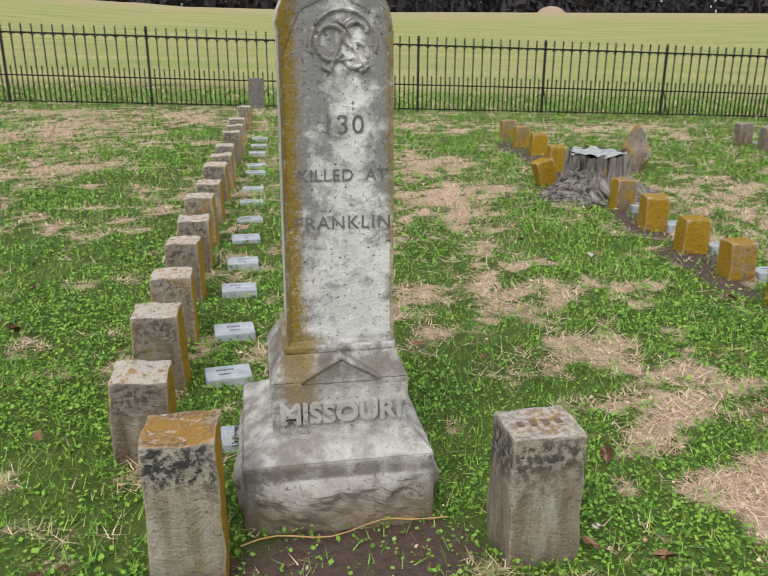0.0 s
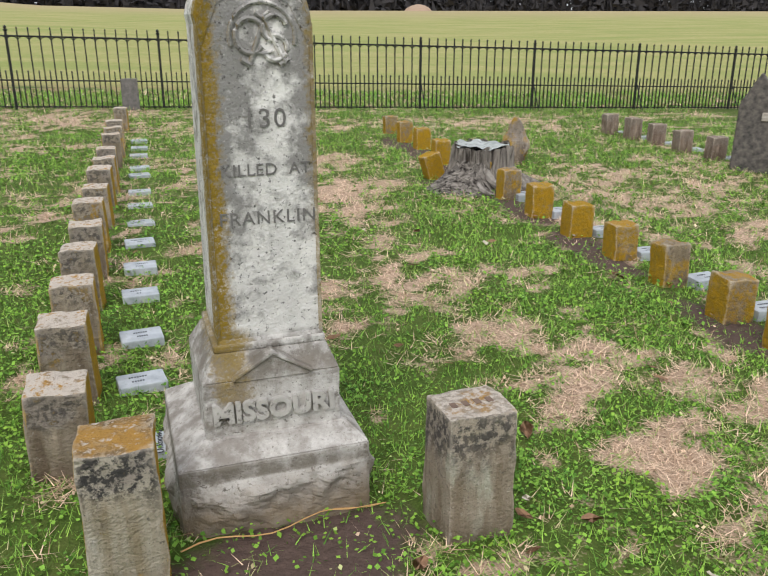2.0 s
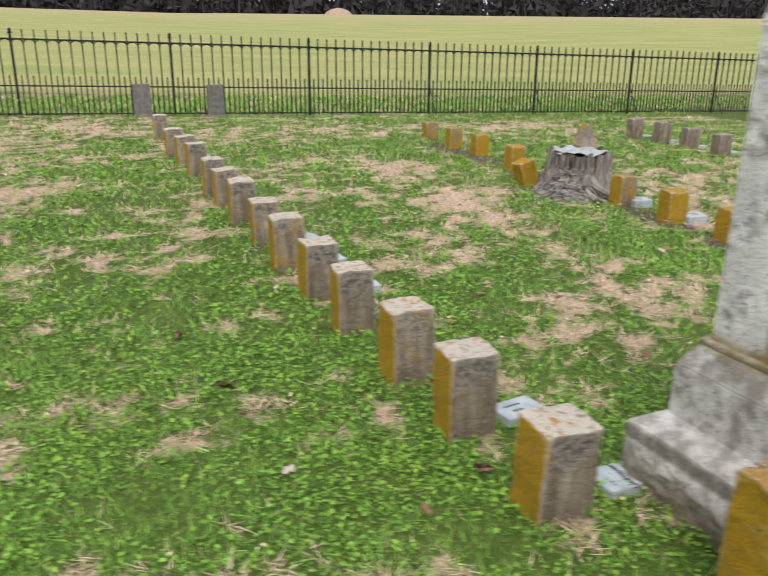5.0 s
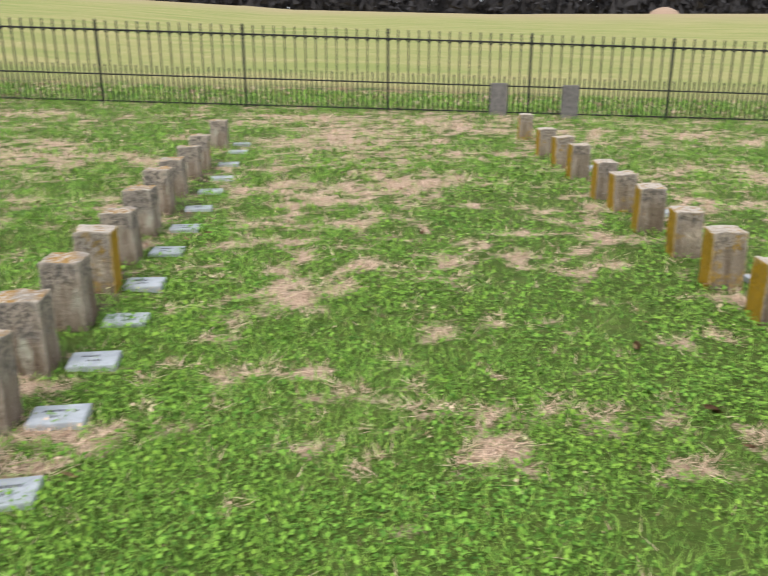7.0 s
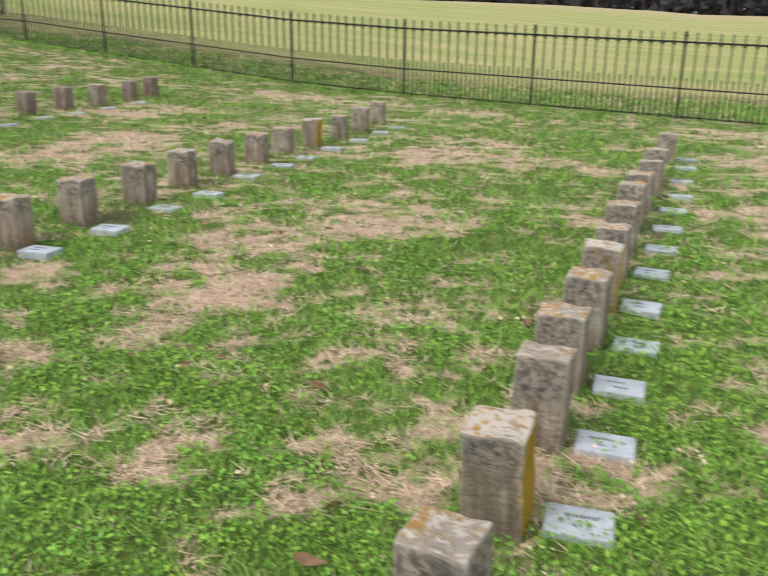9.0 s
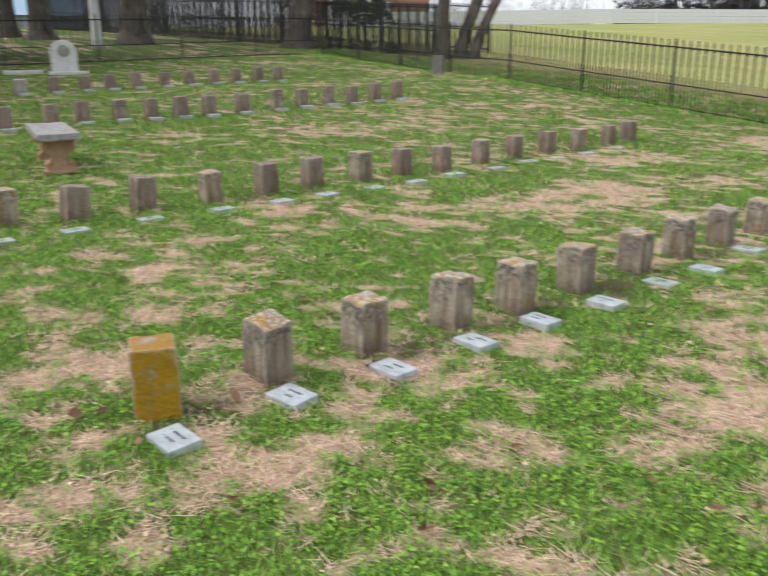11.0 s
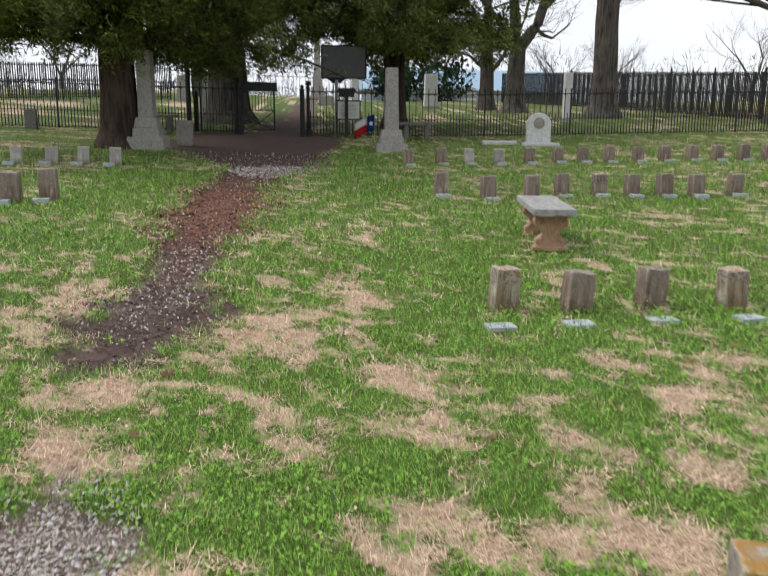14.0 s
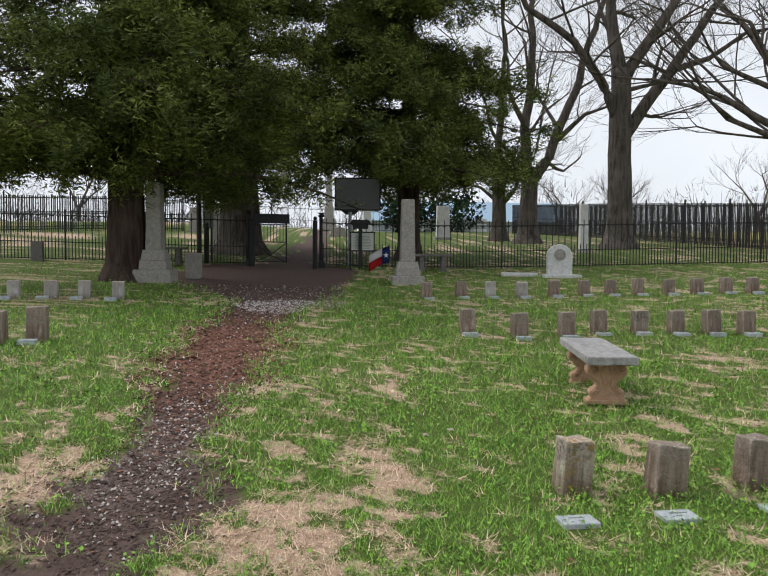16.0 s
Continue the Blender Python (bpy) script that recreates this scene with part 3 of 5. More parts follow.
def fence_bay(p, q, label, group, last=False, brace=False, n=14, high=1.0):
    (x0, y0), (x1, y1) = p, q
    z0, z1 = at_land(x0, y0), at_land(x1, y1)
    run, turn = math.hypot(x1 - x0, y1 - y0), math.degrees(math.atan2(y1 - y0, x1 - x0))
    bay = thing("fence_panel", x0, y0, z0, turn, label, "fence", group)
    drop = lambda s: (z1 - z0) * s
    for k, (h, r) in enumerate(((1.235 * high, .014), (.50 * high, .012), (.045, .012))):
        part("rail", tube([(run * s, 0, h + drop(s)) for s in (0, .5, 1)], r, 4), IRON, bay)
    scale = Matrix.Diagonal((1, 1, high, 1))
    for i in range(n + last):
        s = i / n
        if i in (0, n):
            again("post", POST, pose(run * s, 0, drop(s) - .02) @ scale, bay)
            if brace:
                again("brace", BRACE, pose(run * s, 0, drop(s)), bay)
        else:
            again("picket", TALL, pose(run * s, 0, drop(s) + .02) @ scale, bay)
        if i < n:
            again("short_picket", SHORT, pose(run * (s + .5 / n), 0, drop(s + .5 / n) + .02) @ scale, bay)
            again("scroll", SCROLL, pose(run * (s + .5 / n), 0, drop(s + .5 / n) + 1.235 * high) @ Matrix.Diagonal((run / 2.5, 1, 1, 1)), bay)
    return bay


back_at = lambda k: (.49 + 2.4986 * k, BACK(.49 + 2.4986 * k))
for k in range(-12, 10):
    fence_bay(back_at(k), back_at(k + 1), "black wrought-iron fence panel along the field edge", "field fence panels", k == 9, k in (2, 3, 4, 5, 6))
CORNER = back_at(-12)
GATE_L, GATE_R = (-28.85, -3.78), (-29.0, -1.80)
right_run = [tuple(np.array(GATE_R) + (np.array(CORNER) - np.array(GATE_R)) * i / 6) for i in range(7)]
for p, q in zip(right_run, right_run[1:]):
    fence_bay(p, q, "black wrought-iron fence panel beside the cemetery gate", "gate fence panels")
left_run = [(-28.85 + .055 * (i * 2.5), -3.78 - i * 2.5) for i in range(0, 7)]
for p, q in zip(left_run, left_run[1:]):
    fence_bay(p, q, "black wrought-iron fence panel beside the cemetery gate", "gate fence panels")

# the far enclosure of the family plot behind, a taller fence over dark ground cover
def plot_fence(p, q, n, high):
    (x0, y0), (x1, y1) = p, q
    z0, z1 = at_land(x0, y0), at_land(x1, y1)
    run, turn = math.hypot(x1 - x0, y1 - y0), math.degrees(math.atan2(y1 - y0, x1 - x0))
    bay = thing("fence_panel", x0, y0, z0, turn, "tall close-set black iron fence panel of the old family plot", "fence", "family plot fence panels")
    for h in (high - .14, high * .5, .12):
        part("rail", tube([(run * t, 0, h + (z1 - z0) * t) for t in (0, .5, 1)], .022, 4), IRON, bay)
    for i in range(n):
        again("post" if i == 0 else "picket", POST if i == 0 else TALL, pose(run * i / n, 0, (z1 - z0) * i / n - .03) @ Matrix.Diagonal((1.25, 1.25, (high + (.1 if i == 0 else 0)) / 1.37, 1)), bay)


far_r = [(-27.5 - 29.5 * t, 17.8 - 7.8 * t) for t in np.linspace(0, 1, 12)]
for p, q in zip(far_r, far_r[1:]):
    plot_fence(p, q, 34, 1.85)
    plot_fence((p[0] - 1.0, p[1] + 3.4), (q[0] - 1.0, q[1] + 3.4), 24, 1.85)
far_l = [(-46.0 + 1.9 * i, -9.0 - 2.1 * i) for i in range(7)]
for p, q in zip(far_l, far_l[1:]):
    plot_fence(p, q, 30, 1.62)
    plot_fence((p[0] - 3, p[1] - 1.5), (q[0] - 3, q[1] - 1.5), 22, 1.62)
far_m = [(-62.0, -16.0 + 4.0 * i) for i in range(7)]
for p, q in zip(far_m, far_m[1:]):
    fence_bay(p, q, "black iron fence panel far behind the gate", "far fence panels", n=10, high=1.1)
for o in FENCE_SEEDS:
    bpy.data.objects.remove(o)


# ---- grave stones ----
def block_mesh(w, d, h, seed, rough=.006):
    bm = box(w, d, h + .12, (0, 0, -.12), .011, 2, (.97, .97), cuts=6, rough=rough, seed=seed)
    for v in bm.verts:
        if v.co.z > h - .03:
            v.co.z += rough * 1.6 * noise.noise(v.co * 17 + Vector((seed, 0, 0))) - rough * 2.5 * max(0, noise.noise(v.co * 7 + Vector((0, seed * 2.3, 0))))
    return bm


MARKER_MESHES = {}


def marker(x, y, material, h=.37, w=.20, d=.17, turn=0.0, lean=(0, 0), label="", group="", kind_key="a", rough=.006):
    key = (kind_key, material.name)
    if key not in MARKER_MESHES:
        MARKER_MESHES[key] = [part("grave_marker", block_mesh(w, d, h, s + 7 * len(MARKER_MESHES), rough), material, smooth=False) for s in range(4)]
        for o in MARKER_MESHES[key]:
            SEEDS.append(o)
    pick = MARKER_MESHES[key][rng.randrange(4)]
    o = new("grave_marker", pick.data)
    s = rng.uniform(.94, 1.06)
    o.matrix_basis = pose(x, y, at_land(x, y), lean[0] + rng.uniform(-1.8, 1.8), lean[1] + rng.uniform(-1.8, 1.8), turn + rng.uniform(-4, 4)) @ Matrix.Diagonal((s, rng.uniform(.94, 1.06), rng.uniform(.94, 1.05), 1))
    return tagged(o, label, "grave marker", group)


SEEDS = []
rng = random.Random(11)


def plate(x, y, turn, words="", label="", group="", w=.20, d=.145, h=.038, across=False):
    sink = .045 - h
    p = thing("name_plate", x, y, at_land(x, y), turn + rng.uniform(-5, 5), label, "grave plate", group)
    p.rotation_euler.x += radians(rng.uniform(-2, 3))
    key = "plate"
    if key not in MARKER_MESHES:
        o = part("slab", box(w, d, h + .04, (0, 0, -.04), .006, 2), PLATE)
        o.matrix_basis = pose(0, 0, -60)
        MARKER_MESHES[key] = o
        SEEDS.append(o)
    again("slab", MARKER_MESHES[key], pose(0, 0, h - .038), p)
    if words:
        letters(words, .038, PLATE_INK, p, (0, -.005, h + .001), (0, 0, 90 if across else 0), .0012, 1.1)
    else:
        for i, (bw, by) in enumerate(((rng.uniform(.06, .11), .022), (rng.uniform(.03, .07), -.022))):
            off = rng.uniform(-.02, .02)
            bm = bmesh.new()
            n = max(2, int(bw / .011))
            for j in range(n):
                box(.0065, .014, .0022, (off - bw / 2 + j * bw / n, by, h - .001), bm=bm)
            part("lettering_line", bm, PLATE_INK, p)
    return p


L_ROW = [(-.67, .43), (-.66, 1.0), (-.65, 1.53), (-.64, 2.17), (-.62, 2.74), (-.61, 3.33), (-.57, 3.96), (-.55, 4.66), (-.51, 5.34), (-.50, 5.86), (-.45, 6.82), (-.42, 7.5), (-.40, 8.3), (-.31, 9.8)]
L_PLATES = [(-.35, .46), (-.39, 1.03), (-.37, 1.56), (-.35, 2.23), (-.33, 2.78), (-.31, 3.38), (-.28, 3.97), (-.26, 4.61), (-.24, 5.21), (-.21, 6.07), (-.19, 6.52), (-.17, 7.4), (-.14, 8.0), (-.12, 8.64)]
R_ROW = [(2.80, .65), (2.83, 1.13), (2.90, 1.76), (2.95, 2.36), (3.0, 3.02), (3.06, 3.72), (3.13, 4.45), (3.17, 5.06), (3.3, 6.55), (3.49, 7.65), (3.52, 8.4), (3.6, 9.25)]
R_PLATES = [(2.98, .62), (3.05, 1.1), (3.1, 1.67), (3.16, 2.32), (3.21, 2.97), (3.24, 3.65), (3.27, 4.36)]
Q_ROW = [(7.3, 8.92), (7.29, 8.3), (7.24, 7.65), (7.2, 7.0), (7.12, 6.24), (7.02, 4.95), (6.93, 4.3), (6.85, 3.65), (6.77, 3.0)]
Q_FAR = [(11.1, 8.9), (11.2, 8.2), (11.1, 7.5), (11.0, 6.9)]
M_ROW = [(-4.13, .03), (-4.11, .47), (-4.14, 1.03), (-4.14, 1.55), (-4.17, 2.03), (-4.16, 2.54), (-4.18, 3.07), (-4.19, 3.63), (-4.22, 4.27), (-4.25, 4.94), (-4.25, 5.51), (-4.25, 6.23), (-4.27, 6.89), (-4.28, 8.3)]
M_PLATES = [(-3.91, .03), (-3.91, .55), (-3.91, 1.09), (-3.91, 1.59), (-3.93, 2.09), (-3.92, 2.57), (-3.96, 3.14), (-3.97, 3.79), (-3.97, 4.39), (-3.98, 5.02), (-3.99, 5.68), (-3.98, 6.32), (-4.02, 7.11), (-4.03, 7.96), (-4.06, 8.57)]
N_ROW = [(-7.34, .06), (-7.37, .61), (-7.42, 1.18), (-7.47, 1.80), (-7.48, 2.31), (-7.56, 2.93), (-7.60, 3.58), (-7.69, 4.22), (-7.73, 4.83), (-7.78, 5.46), (-7.86, 6.1), (-7.91, 6.8), (-7.9, 7.45), (-8.02, 8.3), (-8.14, 9.1)]
N_PLATES = [(-7.03, .01), (-7.12, .59), (-7.12, 1.15), (-7.17, 1.73), (-7.22, 2.27), (-7.23, 2.85), (-7.3, 3.49), (-7.33, 4.05), (-7.48, 4.83), (-7.5, 5.45), (-7.52, 5.98), (-7.6, 6.69), (-7.63, 7.42), (-7.69, 8.21), (-7.72, 8.79)]
B_ROW = [(-11.08, .12), (-11.02, .66), (-11.2, 1.30), (-11.21, 1.96), (-11.28, 2.58), (-11.38, 3.16), (-11.48, 3.83), (-11.55, 4.45), (-11.56, 5.05), (-11.7, 5.8), (-11.84, 6.5), (-11.9, 7.2), (-11.96, 7.9), (-12.07, 8.68), (-12.15, 9.25)]
B_PLATES = [(-10.54, -.01), (-10.61, .56), (-10.72, 1.2), (-10.78, 1.88), (-10.83, 2.51), (-10.91, 3.06), (-10.97, 3.67), (-11.05, 4.29), (-11.21, 4.97), (-11.29, 5.7), (-11.46, 6.43), (-11.5, 6.98), (-11.6, 7.7), (-11.75, 8.5)]
C_ROW = [(-17.6, .57), (-17.3, 1.26), (-17.5, 1.98), (-17.7, 2.52), (-17.7, 3.12), (-17.6, 3.62), (-17.55, 4.13), (-17.5, 4.62), (-17.55, 5.28), (-17.65, 6.03), (-17.75, 6.62), (-17.8, 7.25), (-17.7, 7.72), (-17.8, 8.35), (-17.85, 8.95)]
D_ROW = [(-22.6, .55), (-22.9, 1.31), (-23.0, 1.96), (-22.95, 2.62), (-23.0, 3.33), (-23.0, 3.98), (-22.95, 4.54), (-22.9, 5.12), (-22.9, 5.8), (-22.85, 6.4), (-22.9, 7.05), (-22.85, 7.62), (-22.75, 8.18), (-22.6, 8.65)]

LS = "squat limestone grave marker with pale-crusted top and yellow lichened sides"
LG = "squat limestone grave marker wholly under golden lichen"
LP = "squat weathered grey-brown limestone grave marker"
for i, (x, y) in enumerate(L_ROW):
    marker(x, y, STONE_SIDE, .345, .20, .175, -2, (0, 0), LS, "markers of the row behind the monument", "L")
for i, (x, y) in enumerate(L_PLATES):
    plate(x, y, 3, "Unknown" if i == 0 else "", "small pale flat marble plate lettered in black, set in clover", "plates behind the monument", across=(i == 0))
for i, (x, y) in enumerate(R_ROW):
    marker(x, y, STONE_GOLD, .275, .195, .175, -4, (0, 0), LG, "lichen-covered markers beside the stump", "R", .008)
o = marker(2.85, 5.62, STONE_GOLD, .275, .195, .175, 8, (0, -17), "leaning limestone grave marker under golden lichen beside the stump", "lichen-covered markers beside the stump", "R", .008)
for x, y in R_PLATES:
    plate(x, y, -3, "", "small pale flat marble plate on bare earth", "plates of the lichen row", h=.07)
for x, y in Q_ROW + Q_FAR:
    marker(x, y, STONE_BROWN, .32, .21, .19, -5, (0, 0), LP, "brown markers by the field fence", "Q")
for x, y in Q_ROW[:7]:
    plate(x + .27, y + .05, -4, "", "small pale flat marble plate in the grass", "plates by the field fence")
for x, y in M_ROW:
    marker(x, y, STONE_SIDE if y in (1.03, 3.07) else STONE_PLAIN, .335, .19, .17, 0, (0, 0), LP + ", pale along its edges", "markers of the middle row", "M")
for x, y in M_PLATES:
    plate(x, y, 3, "", "small blue-grey flat marble plate in mossy grass", "plates of the middle row", h=.028)
for i, (x, y) in enumerate(N_ROW):
    if i == 0:
        marker(x, y, STONE_END, .31, .19, .19, -14, (0, 0), "limestone end marker with golden lichen on one face", "markers of the next row", "N0")
    else:
        marker(x, y, STONE_SIDE if i == 11 else STONE_PLAIN, .295, .185, .175, 10, (0, 2), LP + " with a chipped top", "markers of the next row", "N", .010)
for x, y in N_PLATES:
    plate(x, y, 8, "", "small blue-grey flat marble plate beside its marker", "plates of the next row", h=.028)
for i, (x, y) in enumerate(B_ROW):
    marker(x, y, STONE_BROWN if i % 3 else STONE_PLAIN, .30, .16, .20, 6, (-3.5 if i < 3 else 0, 1), LP + " leaning a little", "markers beyond the bench lawn", "B")
for x, y in B_PLATES:
    plate(x, y, 95, "", "small blue-grey flat marble plate beside its marker", "plates beyond the bench lawn", h=.025)
for i, (x, y) in enumerate(C_ROW):
    marker(x, y, STONE_PLAIN if i in (4, 9, 11) else STONE_BROWN, .36, .17, .21, 4, (0, 0), "tall brown limestone grave marker with a plate at its foot", "markers behind the bench", "C")
    plate(x + .17, y + .02, 92, "", "grey flat plate at the foot of a marker", "plates behind the bench", h=.05)
for i, (x, y) in enumerate(D_ROW):
    marker(x, y, STONE_PALE if i in (2, 3) else STONE_BROWN, .34, .18, .22, 3, (0, 0), "brown limestone grave marker near the gate fence", "markers near the gate fence", "D")
    plate(x + .17, y + .05, 90, "", "grey flat plate at the foot of a marker", "plates near the gate fence", h=.05)
for x, y in ((-21.05, -7.13), (-21.15, -6.51), (-21.2, -5.93), (-21.2, -5.32)):
    marker(x, y, STONE_PALE, .34, .2, .22, 8, (0, 0), "pale grey limestone grave marker near the cedar", "pale markers near the cedar", "E")
    plate(x + .22, y - .08, 95, "", "pale flat plate at the foot of a marker", "plates near the cedar", h=.06)
for x, y in ((-16.15, -5.38), (-16.35, -4.95)):
    marker(x, y, STONE_BROWN, .42, .22, .24, 6, (0, 0), "brown limestone grave marker beside the trodden path", "markers by the path", "F")
    plate(x + .25, y - .03, 95, "", "pale flat plate at the foot of a marker", "plates by the path", h=.06)

# the two larger stones at the monument
for (x, y, w, d, h, mat, lab, sd) in ((-.468, -.243, .205, .205, .455, STONE_CORNER, "limestone block marker with rusty lichen on top, beside the monument", 31),
                                      (.558, -.258, .225, .20, .43, STONE_BLOTCH, "grey limestone block marker with black blotches, beside the monument", 33)):
    o = part("corner_marker", box(w, d, h + .12, (0, 0, -.12), .010, 2, (.99, .97), cuts=9, rough=.009, seed=sd), mat)
    o.matrix_basis = pose(x, y, at_land(x, y), 0, 0, -1 if x < 0 else 2)
    tagged(o, lab, "grave marker")
    if x > 0:
        for k in range(4):
            part("worn_letter", box(.020, .030, .003, (-.06 + .040 * k, .0, h - .002), .001, 1), CARVED_SOFT, o)

# two upright grey stones against the field fence
for x, y in ((-.09, 12.85), (1.17, 12.82)):
    o = part("upright_stone", box(.30, .09, .66, (0, 0, -.1), .015, 2, (.97, 1), cuts=3, rough=.006, seed=x), SLATE)
    o.matrix_basis = pose(x, y, at_land(x, y), 0, 0, -2)
    tagged(o, "plain grey upright stone slab against the iron fence", "headstone", "upright slabs at the fence")
for x, y in ((-21.6, 13.05), (-28.2, -9.4)):
    o = part("upright_stone", box(.34, .10, .62, (0, 0, -.1), .015, 2, (.97, 1), cuts=3, rough=.006, seed=x), SLATE)
    o.matrix_basis = pose(x, y, at_land(x, y), 0, 0, 20 if y > 0 else 85)
    tagged(o, "plain brown-grey upright stone slab against the iron fence", "headstone", "upright slabs at the fence")


# ---- the monument ----
def monument():
    x0, y0 = 0.0, 0.0
    m = thing("monument", x0, y0, at_land(0, .2), 0, "weathered grey marble monument with yellow lichen and carved inscription", "monument")
    # plinth: rock-faced block with a sloped shoulder
    b = box(.60, .60, .355, (-.015, .205, -.12), .012, 2, cuts=30)
    for v in b.verts:
        if v.co.z < .185 and v.co.z > -.1:
            out = Vector((v.co.x + .015, v.co.y - .205, 0))
            edge = max(abs(out.x), abs(out.y)) > .285
            nearcorner = min(abs(out.x), abs(out.y)) > .265
            if edge and not nearcorner:
                bulge = .020 + .026 * noise.noise(v.co * 7) + .016 * noise.noise(v.co * 19) + .010 * noise.noise(v.co * 47)
                k = min(1, (.185 - v.co.z) / .045) * (1 - .55 * min(1, max(0, .15 - v.co.z) / .2))
                if abs(out.x) > abs(out.y):
                    v.co.x += math.copysign(bulge * k, out.x)
                else:
                    v.co.y += math.copysign(bulge * k, out.y)
    part("plinth", b, MONUMENT, m)
    bm = bmesh.new()
    lo = [(-.315, -.095), (.285, -.095), (.285, .505), (-.315, .505)]
    hi = [(-.228, -.012), (.228, -.012), (.228, .432), (-.228, .432)]
    a = [bm.verts.new((x, y, .233)) for x, y in lo]
    c = [bm.verts.new((x, y, .283)) for x, y in hi]
    for i in range(4):
        bm.faces.new((a[i], a[(i + 1) % 4], c[(i + 1) % 4], c[i]))
    bm.faces.new(c)
    bm.faces.new(a[::-1])
    bmesh.ops.bevel(bm, geom=bm.edges[:], offset=.006, segments=2, affect="EDGES")
    part("shoulder", bm, MONUMENT, m)
    # die with its small gable
    bm = box(.43, .42, .190, (0, .21, .275), .006, 2, cuts=3, rough=.002)
    part("die", bm, MONUMENT, m)
    bm = bmesh.new()
    a = [bm.verts.new(p) for p in ((-.215, 0, .464), (.215, 0, .464), (.215, .42, .464), (-.215, .42, .464))]
    c = [bm.verts.new(p) for p in ((-.172, .042, .545), (.182, .042, .545), (.182, .375, .545), (-.172, .375, .545))]
    for i in range(4):
        bm.faces.new((a[i], a[(i + 1) % 4], c[(i + 1) % 4], c[i]))
    bm.faces.new(c)
    bm.faces.new(a[::-1])
    bmesh.ops.bevel(bm, geom=bm.edges[:], offset=.005, segments=1, affect="EDGES")
    part("sloped_cap", bm, MONUMENT, m)
    part("gable", slab([(-.118, .46), (-.118, .472), (0, .545), (.118, .472), (.118, .46)], .06, bevel=.004), MONUMENT, m).location.y = -.004
    part("gable_moulding", slab([(-.125, .466), (-.125, .480), (0, .556), (.125, .480), (.125, .466), (0, .541)], .05, bevel=.003), MONUMENT, m).location.y = -.012
    part("seat_moulding", box(.352, .332, .026, (.006, .209, .543), .010, 3), MONUMENT, m)
    # shaft, with bevelled front edges and a pointed-arch head
    outline = [(-.163, .566), (.167, .566), (.162, 1.50)]
    outline += [(.162 * math.cos(a), 1.50 + .17 * math.sin(a)) for a in np.linspace(0.15, math.pi - .15, 15)]
    outline += [(-.155, 1.50)]
    sh = slab(outline, .275, bevel=.0)
    bmesh.ops.subdivide_edges(sh, edges=[e for e in sh.edges if abs(e.verts[0].co.z - e.verts[1].co.z) > .5], cuts=10)
    o = part("shaft", sh, MONUMENT, m)
    o.location = (.008, .062, 0)
    # raised border on the front face, leaving a sunk arched field
    inner = [(-.152, .58), (.158, .58), (.154, 1.44), (.098, 1.555), (0, 1.60), (-.098, 1.555), (-.148, 1.44)]
    outer = [(-.163, .566), (.167, .566), (.162, 1.50), (.105, 1.63), (0, 1.665), (-.105, 1.63), (-.156, 1.50)]
    bm = bmesh.new()
    lay = []
    for ring, y in ((outer, -.012), (inner, -.003), (inner, .004), (outer, .004)):
        lay.append([bm.verts.new((x, y, z)) for x, z in ring])
    for a, b in zip(lay, lay[1:]):
        for i in range(7):
            bm.faces.new((a[i], a[(i + 1) % 7], b[(i + 1) % 7], b[i]))
    for i in range(7):
        bm.faces.new((lay[3][i], lay[3][(i + 1) % 7], lay[0][(i + 1) % 7], lay[0][i]))
    bmesh.ops.recalc_face_normals(bm, faces=bm.faces[:])
    o = part("border", bm, MONUMENT, m)
    o.location = (.008, .062, 0)
    # round medallion with entwined initials as plain bands
    bm = tube([(.092 * math.cos(a), 0, 1.467 + .092 * math.sin(a)) for a in np.linspace(-.25, math.pi + .25, 22)], .006, 6)
    part("medallion_ring", bm, MONUMENT, m).location = (.03, .060, .0)
    bm = bmesh.new()
    band = lambda cx, cz, r, a0, a1, sq=1.0: tube([(cx + r * math.cos(a), 0, cz + sq * r * math.sin(a)) for a in np.linspace(a0, a1, 14)], .0075, 6, bm)
    band(-.034, 1.470, .042, .5, 5.6, 1.1)
    band(.034, 1.490, .034, .3, 4.4)
    band(.034, 1.438, .034, -2.6, 1.9)
    tube([(-.036, 0, 1.400), (-.012, 0, 1.465), (.004, 0, 1.520), (.028, 0, 1.465), (.062, 0, 1.395)], .0075, 6, bm)
    tube([(-.028, 0, 1.428), (.0, 0, 1.422), (.03, 0, 1.43)], .006, 6, bm)
    tube([(-.062, 0, 1.408), (-.035, 0, 1.392)], .0075, 6, bm)
    tube([(.045, 0, 1.392), (.072, 0, 1.406)], .0075, 6, bm)
    tube([(-.018, 0, 1.532), (.0, 0, 1.518), (.022, 0, 1.534)], .006, 6, bm)
    part("monogram", bm, MONUMENT, m, "interlaced carved bands").location = (.03, .060, .0)
    letter_shade = CARVED
    letters("130", .078, letter_shade, m, (.026, .0605, 1.243), deep=.0015, name="inscription", gap=1.12)
    letters("KILLED  AT", .050, letter_shade, m, (.022, .0605, 1.098), deep=.0015, name="inscription", gap=1.08)
    letters("FRANKLIN", .057, letter_shade, m, (.022, .0605, .955), deep=.0015, name="inscription", gap=1.12)
    letters("MISSOURI", .088, RAISED, m, (0, -.006, .362), deep=.012, name="raised_name", gap=1.02, bold=.0035)
    return m


